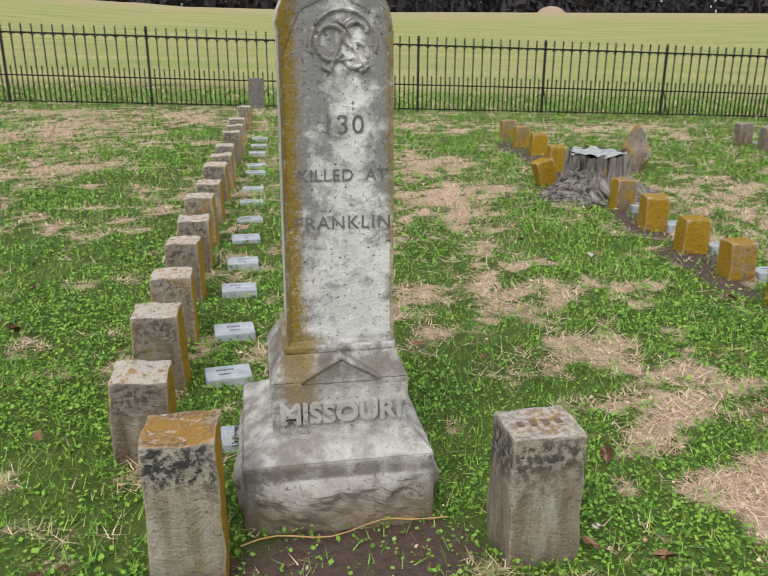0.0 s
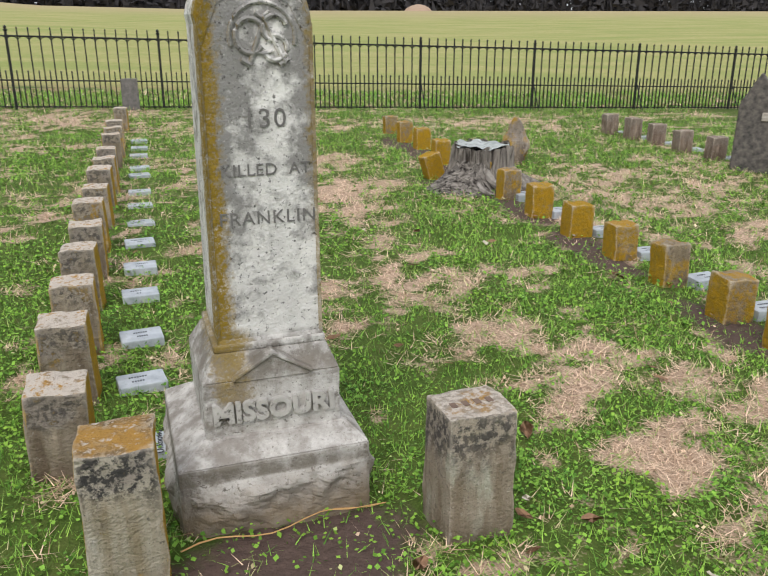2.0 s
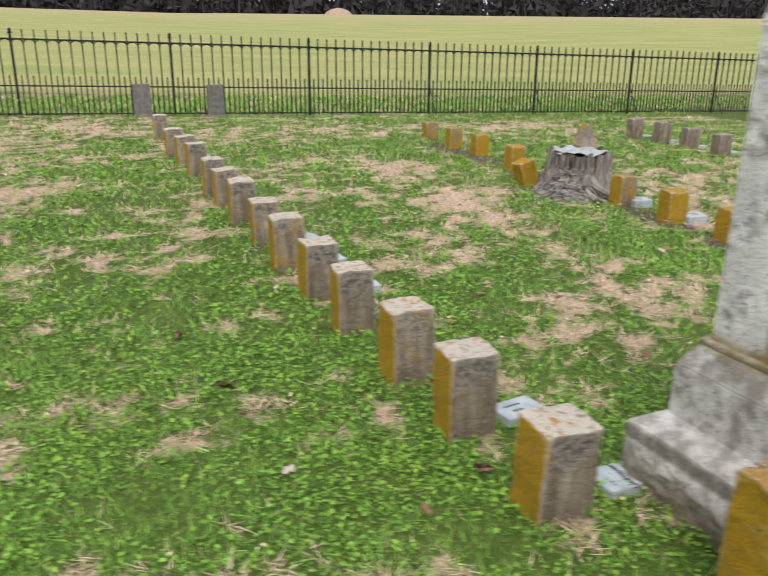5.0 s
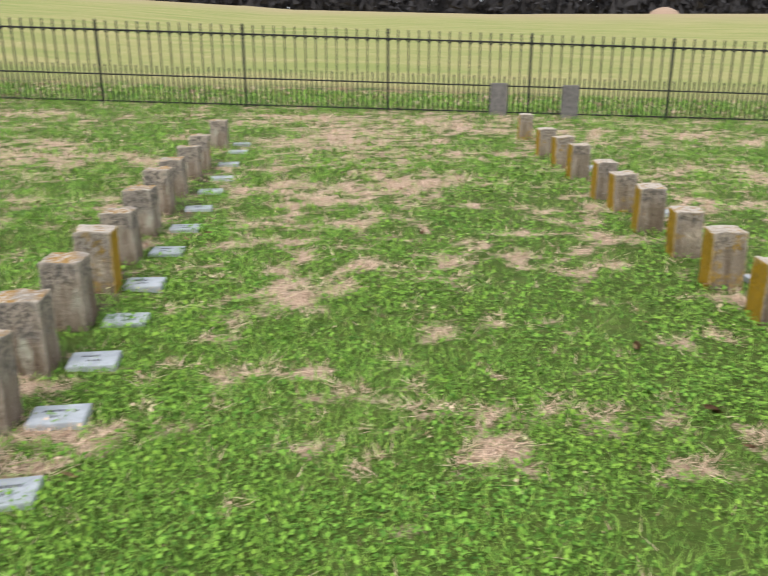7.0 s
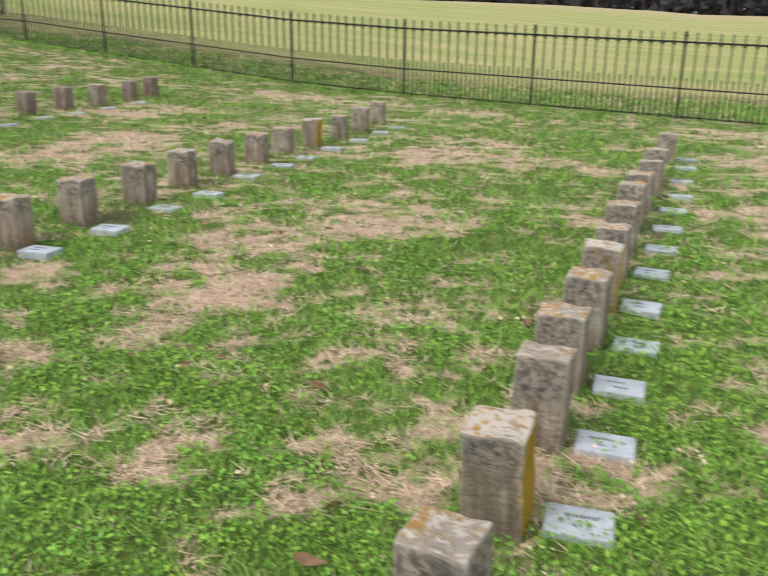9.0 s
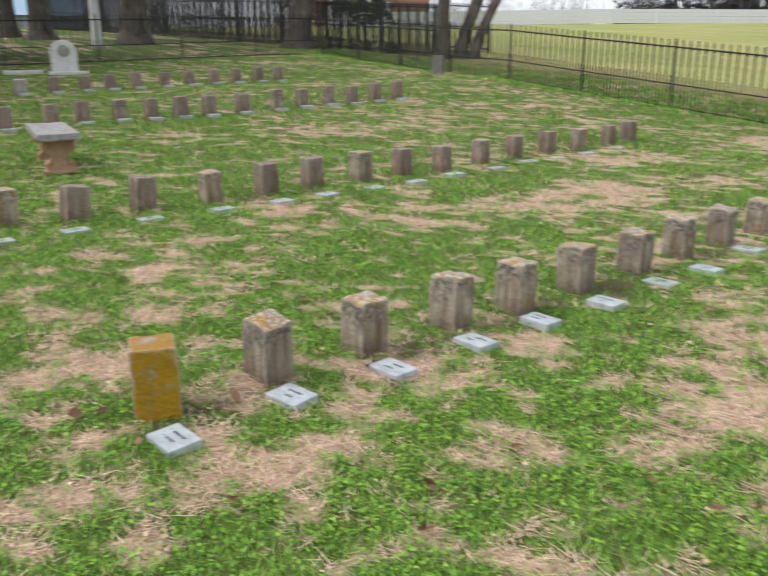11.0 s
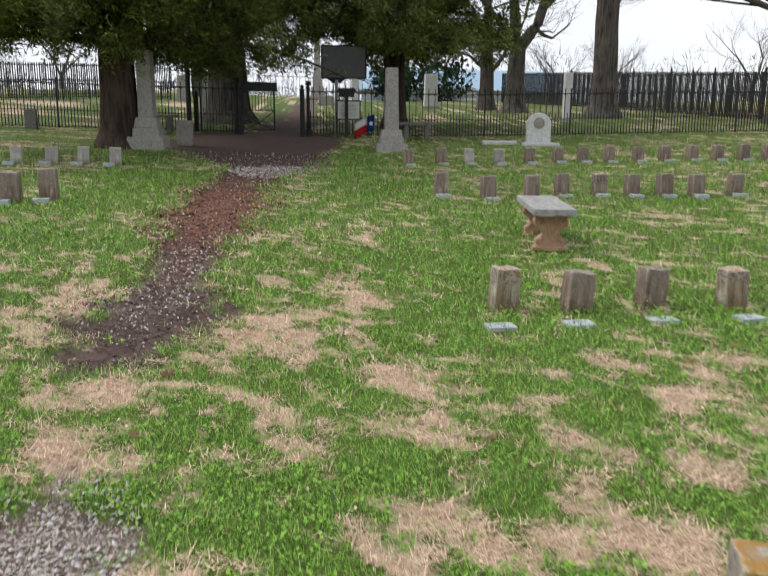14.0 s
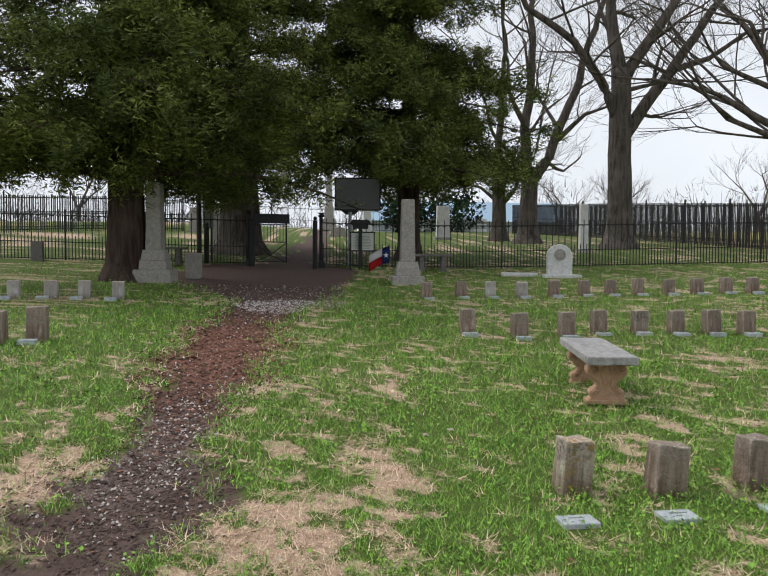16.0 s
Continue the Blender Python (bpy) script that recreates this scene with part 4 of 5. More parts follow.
RAISED = simple_stone("raised_letter_stone", (.37, .355, .33), (.50, .48, .455), (.12, .11, .10), .65)
# dark tone paints the shade inside cut letters; the letters themselves lie on the face
CARVED = simple_stone("carved_letter_shade", (.125, .12, .115), (.20, .19, .185))
monument()


# dry vine across the soil in front of the monument
def vine():
    r = random.Random(4)
    pts = [(-.33 + .055 * i, -.19 + .013 * math.sin(i * .9) + .008 * i, 0) for i in range(13)]
    bm = tube([(x, y, at_land(x, y, .018 + .008 * math.sin(i))) for i, (x, y, _) in enumerate(pts)], .0030, 5, end=.0015)
    tube([(.16, -.07, at_land(.16, -.07, .02)), (.22, -.02, at_land(.2, 0, .035)), (.28, -.01, at_land(.2, 0, .03))], .002, 4, bm)
    tube([(.10, -.09, at_land(.16, -.07, .02)), (.2, -.13, at_land(.2, 0, .03)), (.33, -.12, at_land(.2, 0, .02))], .002, 4, bm)
    tagged(part("dry_vine", bm, plain("straw_stem", (.55, .32, .13))), "thin dry orange vine lying on bare soil", "twig")


vine()


# ---- stump and boulder ----
def stump():
    s = thing("tree_stump", 3.22, 5.25, at_land(3.22, 5.25), 0, "sawn old grey tree stump with bleached flaring roots", "stump")
    r = random.Random(8)
    bm = bmesh.new()
    n, rings = 72, []
    for z, base in ((-.08, .52), (.02, .41), (.10, .34), (.20, .31), (.28, .30), (.34, .295), (.38, .29), (.41, .28)):
        ring = []
        for i in range(n):
            a = 2 * math.pi * i / n
            flute = .030 * math.sin(a * 9 + 1) + .018 * math.sin(a * 17) + .014 * math.sin(a * 31 + z * 3) + .03 * noise.noise(Vector((math.cos(a) * 2, math.sin(a) * 2, 3)))
            flare = max(0, math.cos(a - 3.75)) ** 6 * max(0, .25 - z) * 2.1 + max(0, math.cos(a + .3)) ** 8 * max(0, .2 - z) * 1.2
            rr = base + flute + flare
            ring.append(bm.verts.new((rr * math.cos(a), rr * math.sin(a), z + (.015 + .14 * max(0, z - .2)) * noise.noise(Vector((math.cos(a) * 4, math.sin(a) * 4, 1.7))))))
        rings.append(ring)
    for a, b in zip(rings, rings[1:]):
        for i in range(n):
            bm.faces.new((a[i], a[(i + 1) % n], b[(i + 1) % n], b[i]))
    part("trunk_base", bm, bark_material("bleached_wood", (.022, .018, .016), (.30, .27, .24), 22), s)
    bm = bmesh.new()
    sawn = []
    for m in range(9):
        sawn.append([bm.verts.new((.285 * m / 8 * math.cos(a), .285 * m / 8 * math.sin(a), .405 + .045 * noise.noise(Vector((math.cos(a) * m / 3, math.sin(a) * m / 3, 9))))) for a in np.linspace(0, 2 * math.pi, 36, endpoint=False)] if m else [bm.verts.new((0, 0, .40))])
    for a, b in zip(sawn, sawn[1:]):
        for i in range(36):
            bm.faces.new((a[i], b[i], b[(i + 1) % 36], a[(i + 1) % 36]) if len(a) > 1 else (a[0], b[i], b[(i + 1) % 36]))
    part("sawn_top", bm, simple_stone("sawn_wood_lichen", (.30, .32, .315), (.48, .51, .505), (.035, .03, .03), .95, scale=.8), s, "grey-green weathered sawn face")
    for a, ln in ((3.6, .50), (3.95, .46), (4.35, .36)):
        pts = [(math.cos(a + .1 * k) * (.27 + ln * k / 5), math.sin(a + .1 * k) * (.27 + ln * k / 5), .17 * (1 - k / 5) ** 1.6 + .02) for k in range(6)]
        part("root", tube(pts, .062, 8, end=.016), bark_material("bleached_root", (.13, .115, .10), (.38, .35, .32)), s)


stump()
o = part("boulder", lathe([(.22, -.1), (.22, .05), (.19, .28), (.11, .38), (.05, .48), (.01, .54)], 11), stone_material("boulder_stone", (.13, .10, .08), (.22, .18, .14), .12, .2, .1, .4))
bb = bmesh.new()
bb.from_mesh(o.data)
bmesh.ops.subdivide_edges(bb, edges=bb.edges[:], cuts=2, use_grid_fill=True)
for v in bb.verts:
    v.co += noise.noise_vector(v.co * 5) * .07
    v.co.x *= .6
bb.to_mesh(o.data)
bb.free()
o.matrix_basis = pose(4.2, 6.45, at_land(4.2, 6.45), 0, 12, 30)
tagged(o, "pointed brown boulder with lichen behind the stump", "boulder")


# arched broken headstone by the field fence
def arched_headstone():
    h = thing("arched_headstone", 7.0, 5.45, at_land(7.0, 5.45), -48, "dark weathered headstone with a broken arched top", "headstone")
    ol = [(-.25, -.1), (.25, -.1), (.235, .80), (.15, .83), (.145, .92), (.09, .96), (.085, 1.05), (.02, 1.12), (-.03, 1.18), (-.09, 1.08), (-.155, .95), (-.21, .86), (-.235, .80)]
    bm = slab([(x, z) for x, z in ol], .13, bevel=.015)
    part("slab", bm, simple_stone("dark_headstone", (.060, .056, .055), (.19, .168, .15)), h).location.y = -.06
    part("repair_patch", box(.13, .02, .10, (.10, -.07, .62), .006, 2), STONE_PALE, h, "pale mortar patch")
    return h


arched_headstone()


# ---- stone bench ----
def bench():
    b = thing("stone_bench", -13.82, 1.17, at_land(-13.82, 1.17), -7.5, "stone garden bench with a grey slab on carved tan scroll legs", "bench")
    top = box(1.56, .43, .075, (0, 0, .36), .016, 3, cuts=5, rough=.006, seed=2)
    part("seat", top, BENCH_TOP, b)
    half = [(.155, 0), (.165, .025), (.135, .045), (.155, .075), (.145, .105), (.105, .13), (.085, .155), (.095, .19), (.135, .22), (.172, .25), (.180, .29), (.165, .33), (.16, .362)]
    ol = [(x, z) for x, z in half] + [(-x, z) for x, z in half[::-1]]
    for x in (-.49, .49):
        leg = part("leg", slab(ol, .13, bevel=.008), BENCH_LEG, b, "carved tan stone leg with scrolls")
        leg.matrix_basis = pose(x + .065, 0, 0, 0, 0, 90)
        for face in (1, -1):
            bm = bmesh.new()
            for s in (-1, 1):
                tube([(0, s * (.115 + .045 * (1 - k / 16) * math.cos(k * .75)), .285 + .045 * (1 - k / 16) * math.sin(k * .75)) for k in range(17)], .011, 5, bm)
                tube([(0, s * (.095 + .03 * (1 - k / 12) * math.cos(k * .8)), .085 + .03 * (1 - k / 12) * math.sin(k * .8)) for k in range(13)], .009, 5, bm)
                tube([(0, s * .015, .33), (0, s * .05, .24), (0, s * .03, .17), (0, s * .06, .11)], .009, 5, bm)
            sc = part("scroll_carving", bm, BENCH_LEG, b)
            sc.location = (x + face * .066, 0, 0)
        part("leg_foot", box(.19, .36, .035, (x, 0, -.012), .006, 2), BENCH_LEG, b)
    return b


bench()
for o in SEEDS:
    bpy.data.objects.remove(o)


# ---- gate, signs and columns ----
def gate_post(x, y, h, label):
    g = thing("gate_post", x, y, at_land(x, y), 0, label, "gate post", "gate posts")
    part("shaft", lathe([(.10, -.05), (.10, .10), (.085, .13), (.05, .16), (.075, .24), (.075, .34), (.045, .42), (.038, .5), (.038, h - .28), (.055, h - .26), (.055, h - .2), (.038, h - .17), (.038, h - .12)], 12), IRON, g)
    part("cap", lathe([(.085, h - .12), (.10, h - .08), (.06, h - .05), (.10, h - .02), (.10, h)], 12), IRON, g)
    return g


gate_post(-28.9, -3.82, 1.52, "dark cast-iron gate post with a moulded cap")
gate_post(-29.0, -1.76, 1.52, "dark cast-iron gate post with a moulded cap")


def gate_leaf():
    g = thing("iron_gate", -28.95, -3.66, at_land(-28.95, -3.66), 108, "open black iron gate leaf with a name board and finial", "gate")
    part("hinge_stile", box(.05, .05, 1.20, (0, 0, .04)), IRON, g)
    part("latch_stile", box(.04, .04, 1.16, (.93, 0, .04)), IRON, g)
    for z in (.06, .62, 1.12):
        part("gate_rail", box(.92, .03, .03, (.465, 0, z)), IRON, g)
    for i in range(1, 10):
        part("bar", box(.016, .016, .5, (.093 * i, 0, .64)), IRON, g)
    part("cross_brace", tube([(.03, 0, .6), (.46, 0, .26), (.9, 0, .6)], .014, 5), IRON, g)
    part("cross_brace", tube([(.03, 0, .08), (.46, 0, .26), (.9, 0, .08)], .010, 5), IRON, g)
    part("name_board", box(1.05, .03, .27, (.50, 0, 1.17), .01, 1), IRON, g)
    bm = tube([(.40 + .0, 0, 1.44), (.44, 0, 1.53), (.50, 0, 1.58), (.56, 0, 1.53), (.60, 0, 1.44)], .012, 5)
    lathe([(.02, 1.44), (.012, 1.58), (.03, 1.62), (.008, 1.70), (.003, 1.80)], 8, bm)
    for v in bm.verts:
        if abs(v.co.x) < .06 and v.co.z > 1.43:
            v.co.x += .5
    part("finial", bm, IRON, g)


gate_leaf()
for (x, y, h) in ((-28.8, -5.18, 2.02), (-28.9, -4.99, 1.10), (-28.62, -1.93, 1.38), (-28.82, -3.70, 1.25)):
    p = thing("gate_pole", x, y, at_land(x, y), 0, "plain dark iron pole beside the gate", "post", "gate poles")
    part("pole", lathe([(.07, -.05), (.07, h - .1), (.075, h - .08), (.03, h - .06)], 10), IRON, p)
    part("ball", lathe([(.02, h - .07), (.055, h - .04), (.055, h), (.02, h + .04)], 10), IRON, p)
o = part("post_with_board", box(.04, .30, 1.05, (0, 0, .95), .006, 1), plain("olive_board", (.20, .21, .17)))
o.matrix_basis = pose(-29.35, -5.02, at_land(-29.35, -5.02), 0, 0, 0)
part("board_post", box(.05, .05, 1.0, (0, .1, -.05)), IRON, o)
tagged(o, "grey-green board on a thin post behind the fence", "sign")


def big_plaque():
    s = thing("historical_marker", -29.75, -.93, at_land(-29.75, -.93), 0, "large dark cast historical marker plaque on a pole", "sign")
    part("pole", lathe([(.055, -.05), (.055, 1.55)], 10), plain("silver_pole", (.26, .27, .28), .5, .6), s)
    part("bracket", slab([(-.12, 0), (.12, 0), (.30, .14), (-.30, .14)], .06), IRON, s).matrix_basis = pose(-.03, 0, 1.47, 0, 0, 90)
    part("plaque", box(.06, 1.32, .95, (0, .22, 1.60), .02, 2), plain("plaque_face", (.10, .105, .105), .6), s)
    bm = bmesh.new()
    for z in (1.59, 2.52):
        box(.08, 1.34, .04, (0, .22, z), bm=bm)
    for y in (-.44, .88):
        box(.08, .04, .95, (0, y, 1.60), bm=bm)
    part("rim", bm, IRON, s)


big_plaque()


def info_sign():
    s = thing("information_sign", -28.55, -.60, at_land(-28.55, -.6), 0, "pale framed information sign under a small dark roof", "sign")
    for y in (-.33, .33):
        part("leg", box(.035, .035, 1.08, (0, y, -.04)), IRON, s)
    part("panel", box(.03, .64, .50, (0, 0, .50), .004, 1), plain("sign_paper", (.56, .58, .52), .6), s)
    bm = bmesh.new()
    for z in (.48, 1.0):
        box(.05, .72, .04, (0, 0, z), bm=bm)
    part("frame", bm, IRON, s)
    bm = bmesh.new()
    for i in range(9):
        box(.004, .50 - .12 * (i == 0) - .05 * (i % 3), .018, (.017, 0, .90 - i * .042), bm=bm)
    part("lettering", bm, plain("faded_print", (.30, .32, .31)), s)
    b = thing("brochure_box", -28.5, -.66, at_land(-28.5, -.66), 0, "small black roofed box on a post", "box")
    part("box_body", box(.24, .44, .16, (0, 0, 1.12), .01, 1), IRON, b)
    part("box_roof", slab([(-.30, 1.27), (.30, 1.27), (.22, 1.37), (-.22, 1.37)], .34), IRON, b).matrix_basis = pose(.17, 0, 0, 0, 0, 90)
    part("box_post", box(.09, .10, 1.16, (0, 0, -.04)), IRON, b)


info_sign()


def stele(x, y, name, label, steps_, shaft, mat, turn=0):
    s = thing(name, x, y, at_land(x, y), turn, label, "monument", "gate monuments")
    z = -.08
    for k, (w, h, t) in enumerate(steps_):
        part("base_step", box(w, w, h, (0, 0, z), .02, 2, (t, t), cuts=2, rough=.006, seed=k), mat, s)
        z += h
    w, h, t = shaft
    part("shaft", box(w, w * .8, h, (0, 0, z), .02, 2, (t, t), cuts=3, rough=.005, seed=9), mat, s)
    return z + h


stele(-25.25, .38, "monument_shaft", "pale limestone monument shaft on a stepped base beside the gate path", ((.78, .26, .97), (.60, .16, .95), (.54, .18, .86)), (.44, 1.48, .84), COLUMN)
stele(-24.5, -5.40, "monument_shaft", "grey limestone monument shaft on a stepped base under the cedar", ((.86, .34, .96), (.62, .20, .95), (.55, .24, .85)), (.44, 1.50, .86), COLUMN)
o = part("low_tomb_block", box(.42, .34, .62, (0, 0, -.06), .02, 2, cuts=2, rough=.006), COLUMN)
o.matrix_basis = pose(-25.6, -4.75, at_land(-25.6, -4.75), 0, 0, 0)
tagged(o, "grey stone pedestal block under the cedar", "pedestal")
for (x, y) in ((-28.1, -5.9), (-28.3, 1.35)):
    b = thing("garden_bench", x, y, at_land(x, y), 0, "small dark stone bench in front of the gate fence", "bench", "gate benches")
    part("seat", box(.40, 1.05, .07, (0, 0, .42), .012, 2), SLATE, b)
    for d in (-.30, .30):
        part("leg", box(.30, .14, .43, (0, d, -.01), .015, 2, (1, .9)), SLATE, b)


def flag():
    f = thing("small_flag", -25.9, .0, at_land(-25.9, .0), 0, "small red, white and blue lone-star flag hanging from a short stick", "flag")
    part("stick", lathe([(.010, -.05), (.010, .86)], 6), plain("flag_stick", (.45, .35, .22)), f)
    white, red, blue = plain("flag_white", (.78, .78, .80), .8, wear=.1), plain("flag_red", (.55, .02, .025), .8, wear=.2), plain("flag_blue", (.02, .05, .22), .8, wear=.2)

    def cloth(name, u0, u1, v0, v1, mat, lift=0.0):
        bm = bmesh.new()
        n = 8
        vs = []
        for i in range(n + 1):
            u = u0 + (u1 - u0) * i / n
            row = []
            for j in range(5):
                v = v0 + (v1 - v0) * j / 4
                row.append(bm.verts.new((.03 * math.sin(u * 9) + .02 * v + lift, -u * .52, .84 - v * .40 - .12 * u * u - .12 * u)))
            vs.append(row)
        for i in range(n):
            for j in range(4):
                bm.faces.new((vs[i][j], vs[i + 1][j], vs[i + 1][j + 1], vs[i][j + 1]))
        bmesh.ops.solidify(bm, geom=bm.faces[:], thickness=.004)
        return part(name, bm, mat, f, smooth=True)

    cloth("blue_field", 0, .36, 0, 1, blue)
    cloth("white_stripe", .36, 1, 0, .5, white)
    cloth("red_stripe", .36, 1, .5, 1, red)
    pts = [((.075 if i % 2 == 0 else .03) * math.sin(math.pi * i / 5), (.075 if i % 2 == 0 else .03) * math.cos(math.pi * i / 5)) for i in range(10)]
    part("star", slab(pts, .004), white, f, "white star").matrix_basis = pose(.048, -.095, .61, 0, 0, 90)


flag()


def marble_headstone():
    h = thing("marble_headstone", -26.65, 4.48, at_land(-26.65, 4.48), 84, "white marble headstone with a rounded carved top on a low base", "headstone")
    ol = [(-.32, 0), (.32, 0), (.33, .50)] + [(.33 * math.cos(a), .52 + .33 * math.sin(a)) for a in np.linspace(.1, math.pi - .1, 13)] + [(-.33, .50)]
    part("slab", slab(ol, .20, bevel=.015), MARBLE, h).location.y = -.10
    part("carved_roundel", lathe([(.15, 0), (.15, .02), (.12, .03), (.12, .012), (.05, .03)], 18), COLUMN, h).matrix_basis = pose(0, -.10, .58, 90, 0, 0)
    part("base_block", box(1.0, .55, .14, (.05, 0, -.08), .02, 2, cuts=3, rough=.012), MARBLE, h)
    led = part("fallen_slab", box(.95, .62, .12, (0, 0, -.05), .02, 2, cuts=3, rough=.015), MARBLE)
    led.matrix_basis = pose(-27.2, 3.55, at_land(-27.2, 3.55), 0, 0, 80)
    tagged(led, "low pale marble ledger slab beside the headstone", "grave slab")


marble_headstone()

# graves of the family plot beyond the gate
for (x, y, w, d, h, name) in ((-33.5, -5.3, .55, .22, 1.55, "white_tombstone"), (-58.0, -1.9, .9, .9, .7, "grey_tombstone"), (-46.0, 4.0, .7, .25, 1.7, "white_tombstone"),
                              (-50.0, .3, .45, .2, 1.6, "white_tombstone"), (-34.5, 7.6, .30, .22, 1.75, "white_tombstone"), (-47.0, -1.3, .8, .3, .45, "grey_tombstone"), (-45.0, -8.2, .6, .3, 1.2, "grey_tombstone")):
    t = thing(name, x, y, at_land(x, y), 5, "old pale tombstone in the plot beyond the gate", "tombstone", "tombstones beyond the gate")
    part("slab", box(d, w, h, (0, 0, 0), .02, 2, (1, .9), cuts=1), MARBLE if "white" in name else COLUMN, t)
    part("foot", box(d + .2, w + .2, .18, (0, 0, -.06), .02, 2), COLUMN, t)
t = thing("obelisk", -58, -1.9, at_land(-58, -1.9, .6), 0, "tall pale obelisk far behind the gate", "obelisk")
part("die", box(.6, .6, .9, (0, 0, 0), .02, 1), COLUMN, t)
part("shaft", lathe([(.24, .88), (.15, 3.2), (.01, 3.5)], square=True), COLUMN, t)


# ---- trees ----
def branches(r, start, direction, radius, length, depth, out, droop=0.0, spread=.6, twist=0.0):
    """Grows limbs as (points, radius, end radius) into out."""
    pts, d, n = [Vector(start)], Vector(direction).normalized(), 6
    for i in range(n):
        d = (d + Vector((r.uniform(-1, 1), r.uniform(-1, 1), r.uniform(-.6, .8) - droop)) * .13).normalized()
        pts.append(pts[-1] + d * length / n)
    end = radius * (.62 if depth > 1 else .3)
    out.append((pts, radius, end, depth))
    if depth <= 0:
        return
    for i in range(r.choice((3, 3, 4)) if depth > 1 else 4):
        k = r.randrange(2, n + 1) if i else n
        side = Vector((r.uniform(-1, 1), r.uniform(-1, 1), r.uniform(-.3, .7))).normalized()
        nd = (d + side * spread * r.uniform(.7, 1.3)).normalized()
        rad = max(.007, (radius + (end - radius) * k / n) * (.80 if i == 0 else r.uniform(.38, .6)))
        branches(r, pts[k], nd, rad, length * r.uniform(.62, .85), depth - 1, out, droop, spread)


def limb_mesh(limbs, fine):
    bm = bmesh.new()
    for pts, a, b, depth in limbs:
        tube(pts, a, 10 if depth > 3 else 6 if depth > 1 else 4 if depth > 0 else 3, bm, b)
    return bm


def bare_tree(x, y, height, radius, forks, seed, label, depth=5, name="bare_tree", lean=(0, 0), trunk=.3):
    r = random.Random(seed)
    t = thing(name, x, y, at_land(x, y), 0, label, "tree", "bare trees")
    h = height * trunk
    bm2 = lathe([(radius * k, z) for k, z in ((1.8, -.2), (1.5, .06), (1.2, .3), (1.06, .7), (1.0, h * .35), (.96, h * .55), (.92, h * .75), (.90, h * .9), (.86, h * 1.02))], 18)
    for v in bm2.verts:
        s = max(0, v.co.z / h) ** 1.25
        a = math.atan2(v.co.y, v.co.x)
        k = 1 + .07 * math.sin(3 * a + v.co.z) + .05 * math.sin(7 * a - v.co.z * 1.4) + .10 * noise.noise(v.co * 1.7)
        v.co = Vector((v.co.x * k + lean[0] * s, v.co.y * k + lean[1] * s, v.co.z))
    part("trunk", bm2, BARK, t, smooth=True)
    limbs = []
    for (dx, dy, dz, rr, ll) in forks:
        branches(r, (lean[0] * .93, lean[1] * .93, h * .93), (dx, dy, dz), radius * rr, height * ll, depth, limbs, 0, .62)
    part("branch_crown", limb_mesh([l for l in limbs if l[3] > 1], False), BARK, t, smooth=True)
    part("twig_crown", limb_mesh([l for l in limbs if l[3] <= 1], True), TWIGS, t)
    return t


# d towards the viewer is +x; +y is to the right as seen from the lawn
def grown_tree(x, y, radius, stems, seed, label, twigs=4):
    """A big hardwood whose main stems follow given (side, height) courses; the first stem is the trunk."""
    r = random.Random(seed)
    t = thing("bare_tree", x, y, at_land(x, y), 0, label, "tree", "bare trees")
    limbs = []
    for number, (rad, end, course) in enumerate(stems):
        pts = []
        depth = r.uniform(-1.2, 1.4) if number else 0
        for k, (p, q) in enumerate(zip(course, course[1:])):
            for m in range(5):
                f = m / 5
                done = (k + f) / (len(course) - 1)
                wob = .04 + .22 * done * (number > 0)
                z = p[1] + (q[1] - p[1]) * f
                pts.append(Vector((depth * done + wob * noise.noise(Vector((z * .8, number * 3.1, seed))), p[0] + (q[0] - p[0]) * f + wob * noise.noise(Vector((seed, z * .9, number * 5.3))), z)))
        pts.append(Vector((depth, *course[-1])))
        if number == 0:
            bm = bmesh.new()
            rings, n = [], 20
            for k, p in enumerate(pts):
                z = p.z
                rr = rad + (end - rad) * k / (len(pts) - 1) + rad * .8 * math.exp(-max(z, 0) / .28)
                rings.append([bm.verts.new((p.x + rr * (1 + .06 * math.sin(5 * a + z) + .10 * noise.noise(Vector((math.cos(a), math.sin(a), z * .8)) * 1.6)) * math.cos(a), p.y + rr * (1 + .06 * math.sin(5 * a + z)) * math.sin(a), z)) for a in [2 * math.pi * i / n for i in range(n)]])
            for a, b in zip(rings, rings[1:]):
                for i in range(n):
                    bm.faces.new((a[i], a[(i + 1) % n], b[(i + 1) % n], b[i]))
            bm.faces.new(rings[-1])
            part("trunk", bm, BARK, t, smooth=True)
        else:
            part("main_limb", tube(pts, rad, 10, None, end), BARK, t, smooth=True)
            for k in range(4, len(pts), 3):
                way = (pts[min(k + 1, len(pts) - 1)] - pts[k - 1]).normalized()
                side = Vector((r.uniform(-.7, .7), r.uniform(-1, 1), r.uniform(-.35, .5)))
                here = rad + (end - rad) * k / (len(pts) - 1)
                branches(r, pts[k], way * .35 + side, max(.02, here * r.uniform(.3, .5)), r.uniform(1.7, 3.0), twigs - 1, limbs, .05, .75)
            branches(r, pts[-1], pts[-1] - pts[-2], end, 2.6, twigs, limbs, 0, .6)
    part("branch_crown", limb_mesh([l for l in limbs if l[3] > 1], False), BARK, t, smooth=True)
    part("twig_crown", limb_mesh([l for l in limbs if l[3] <= 1], True), TWIGS, t)
    return t


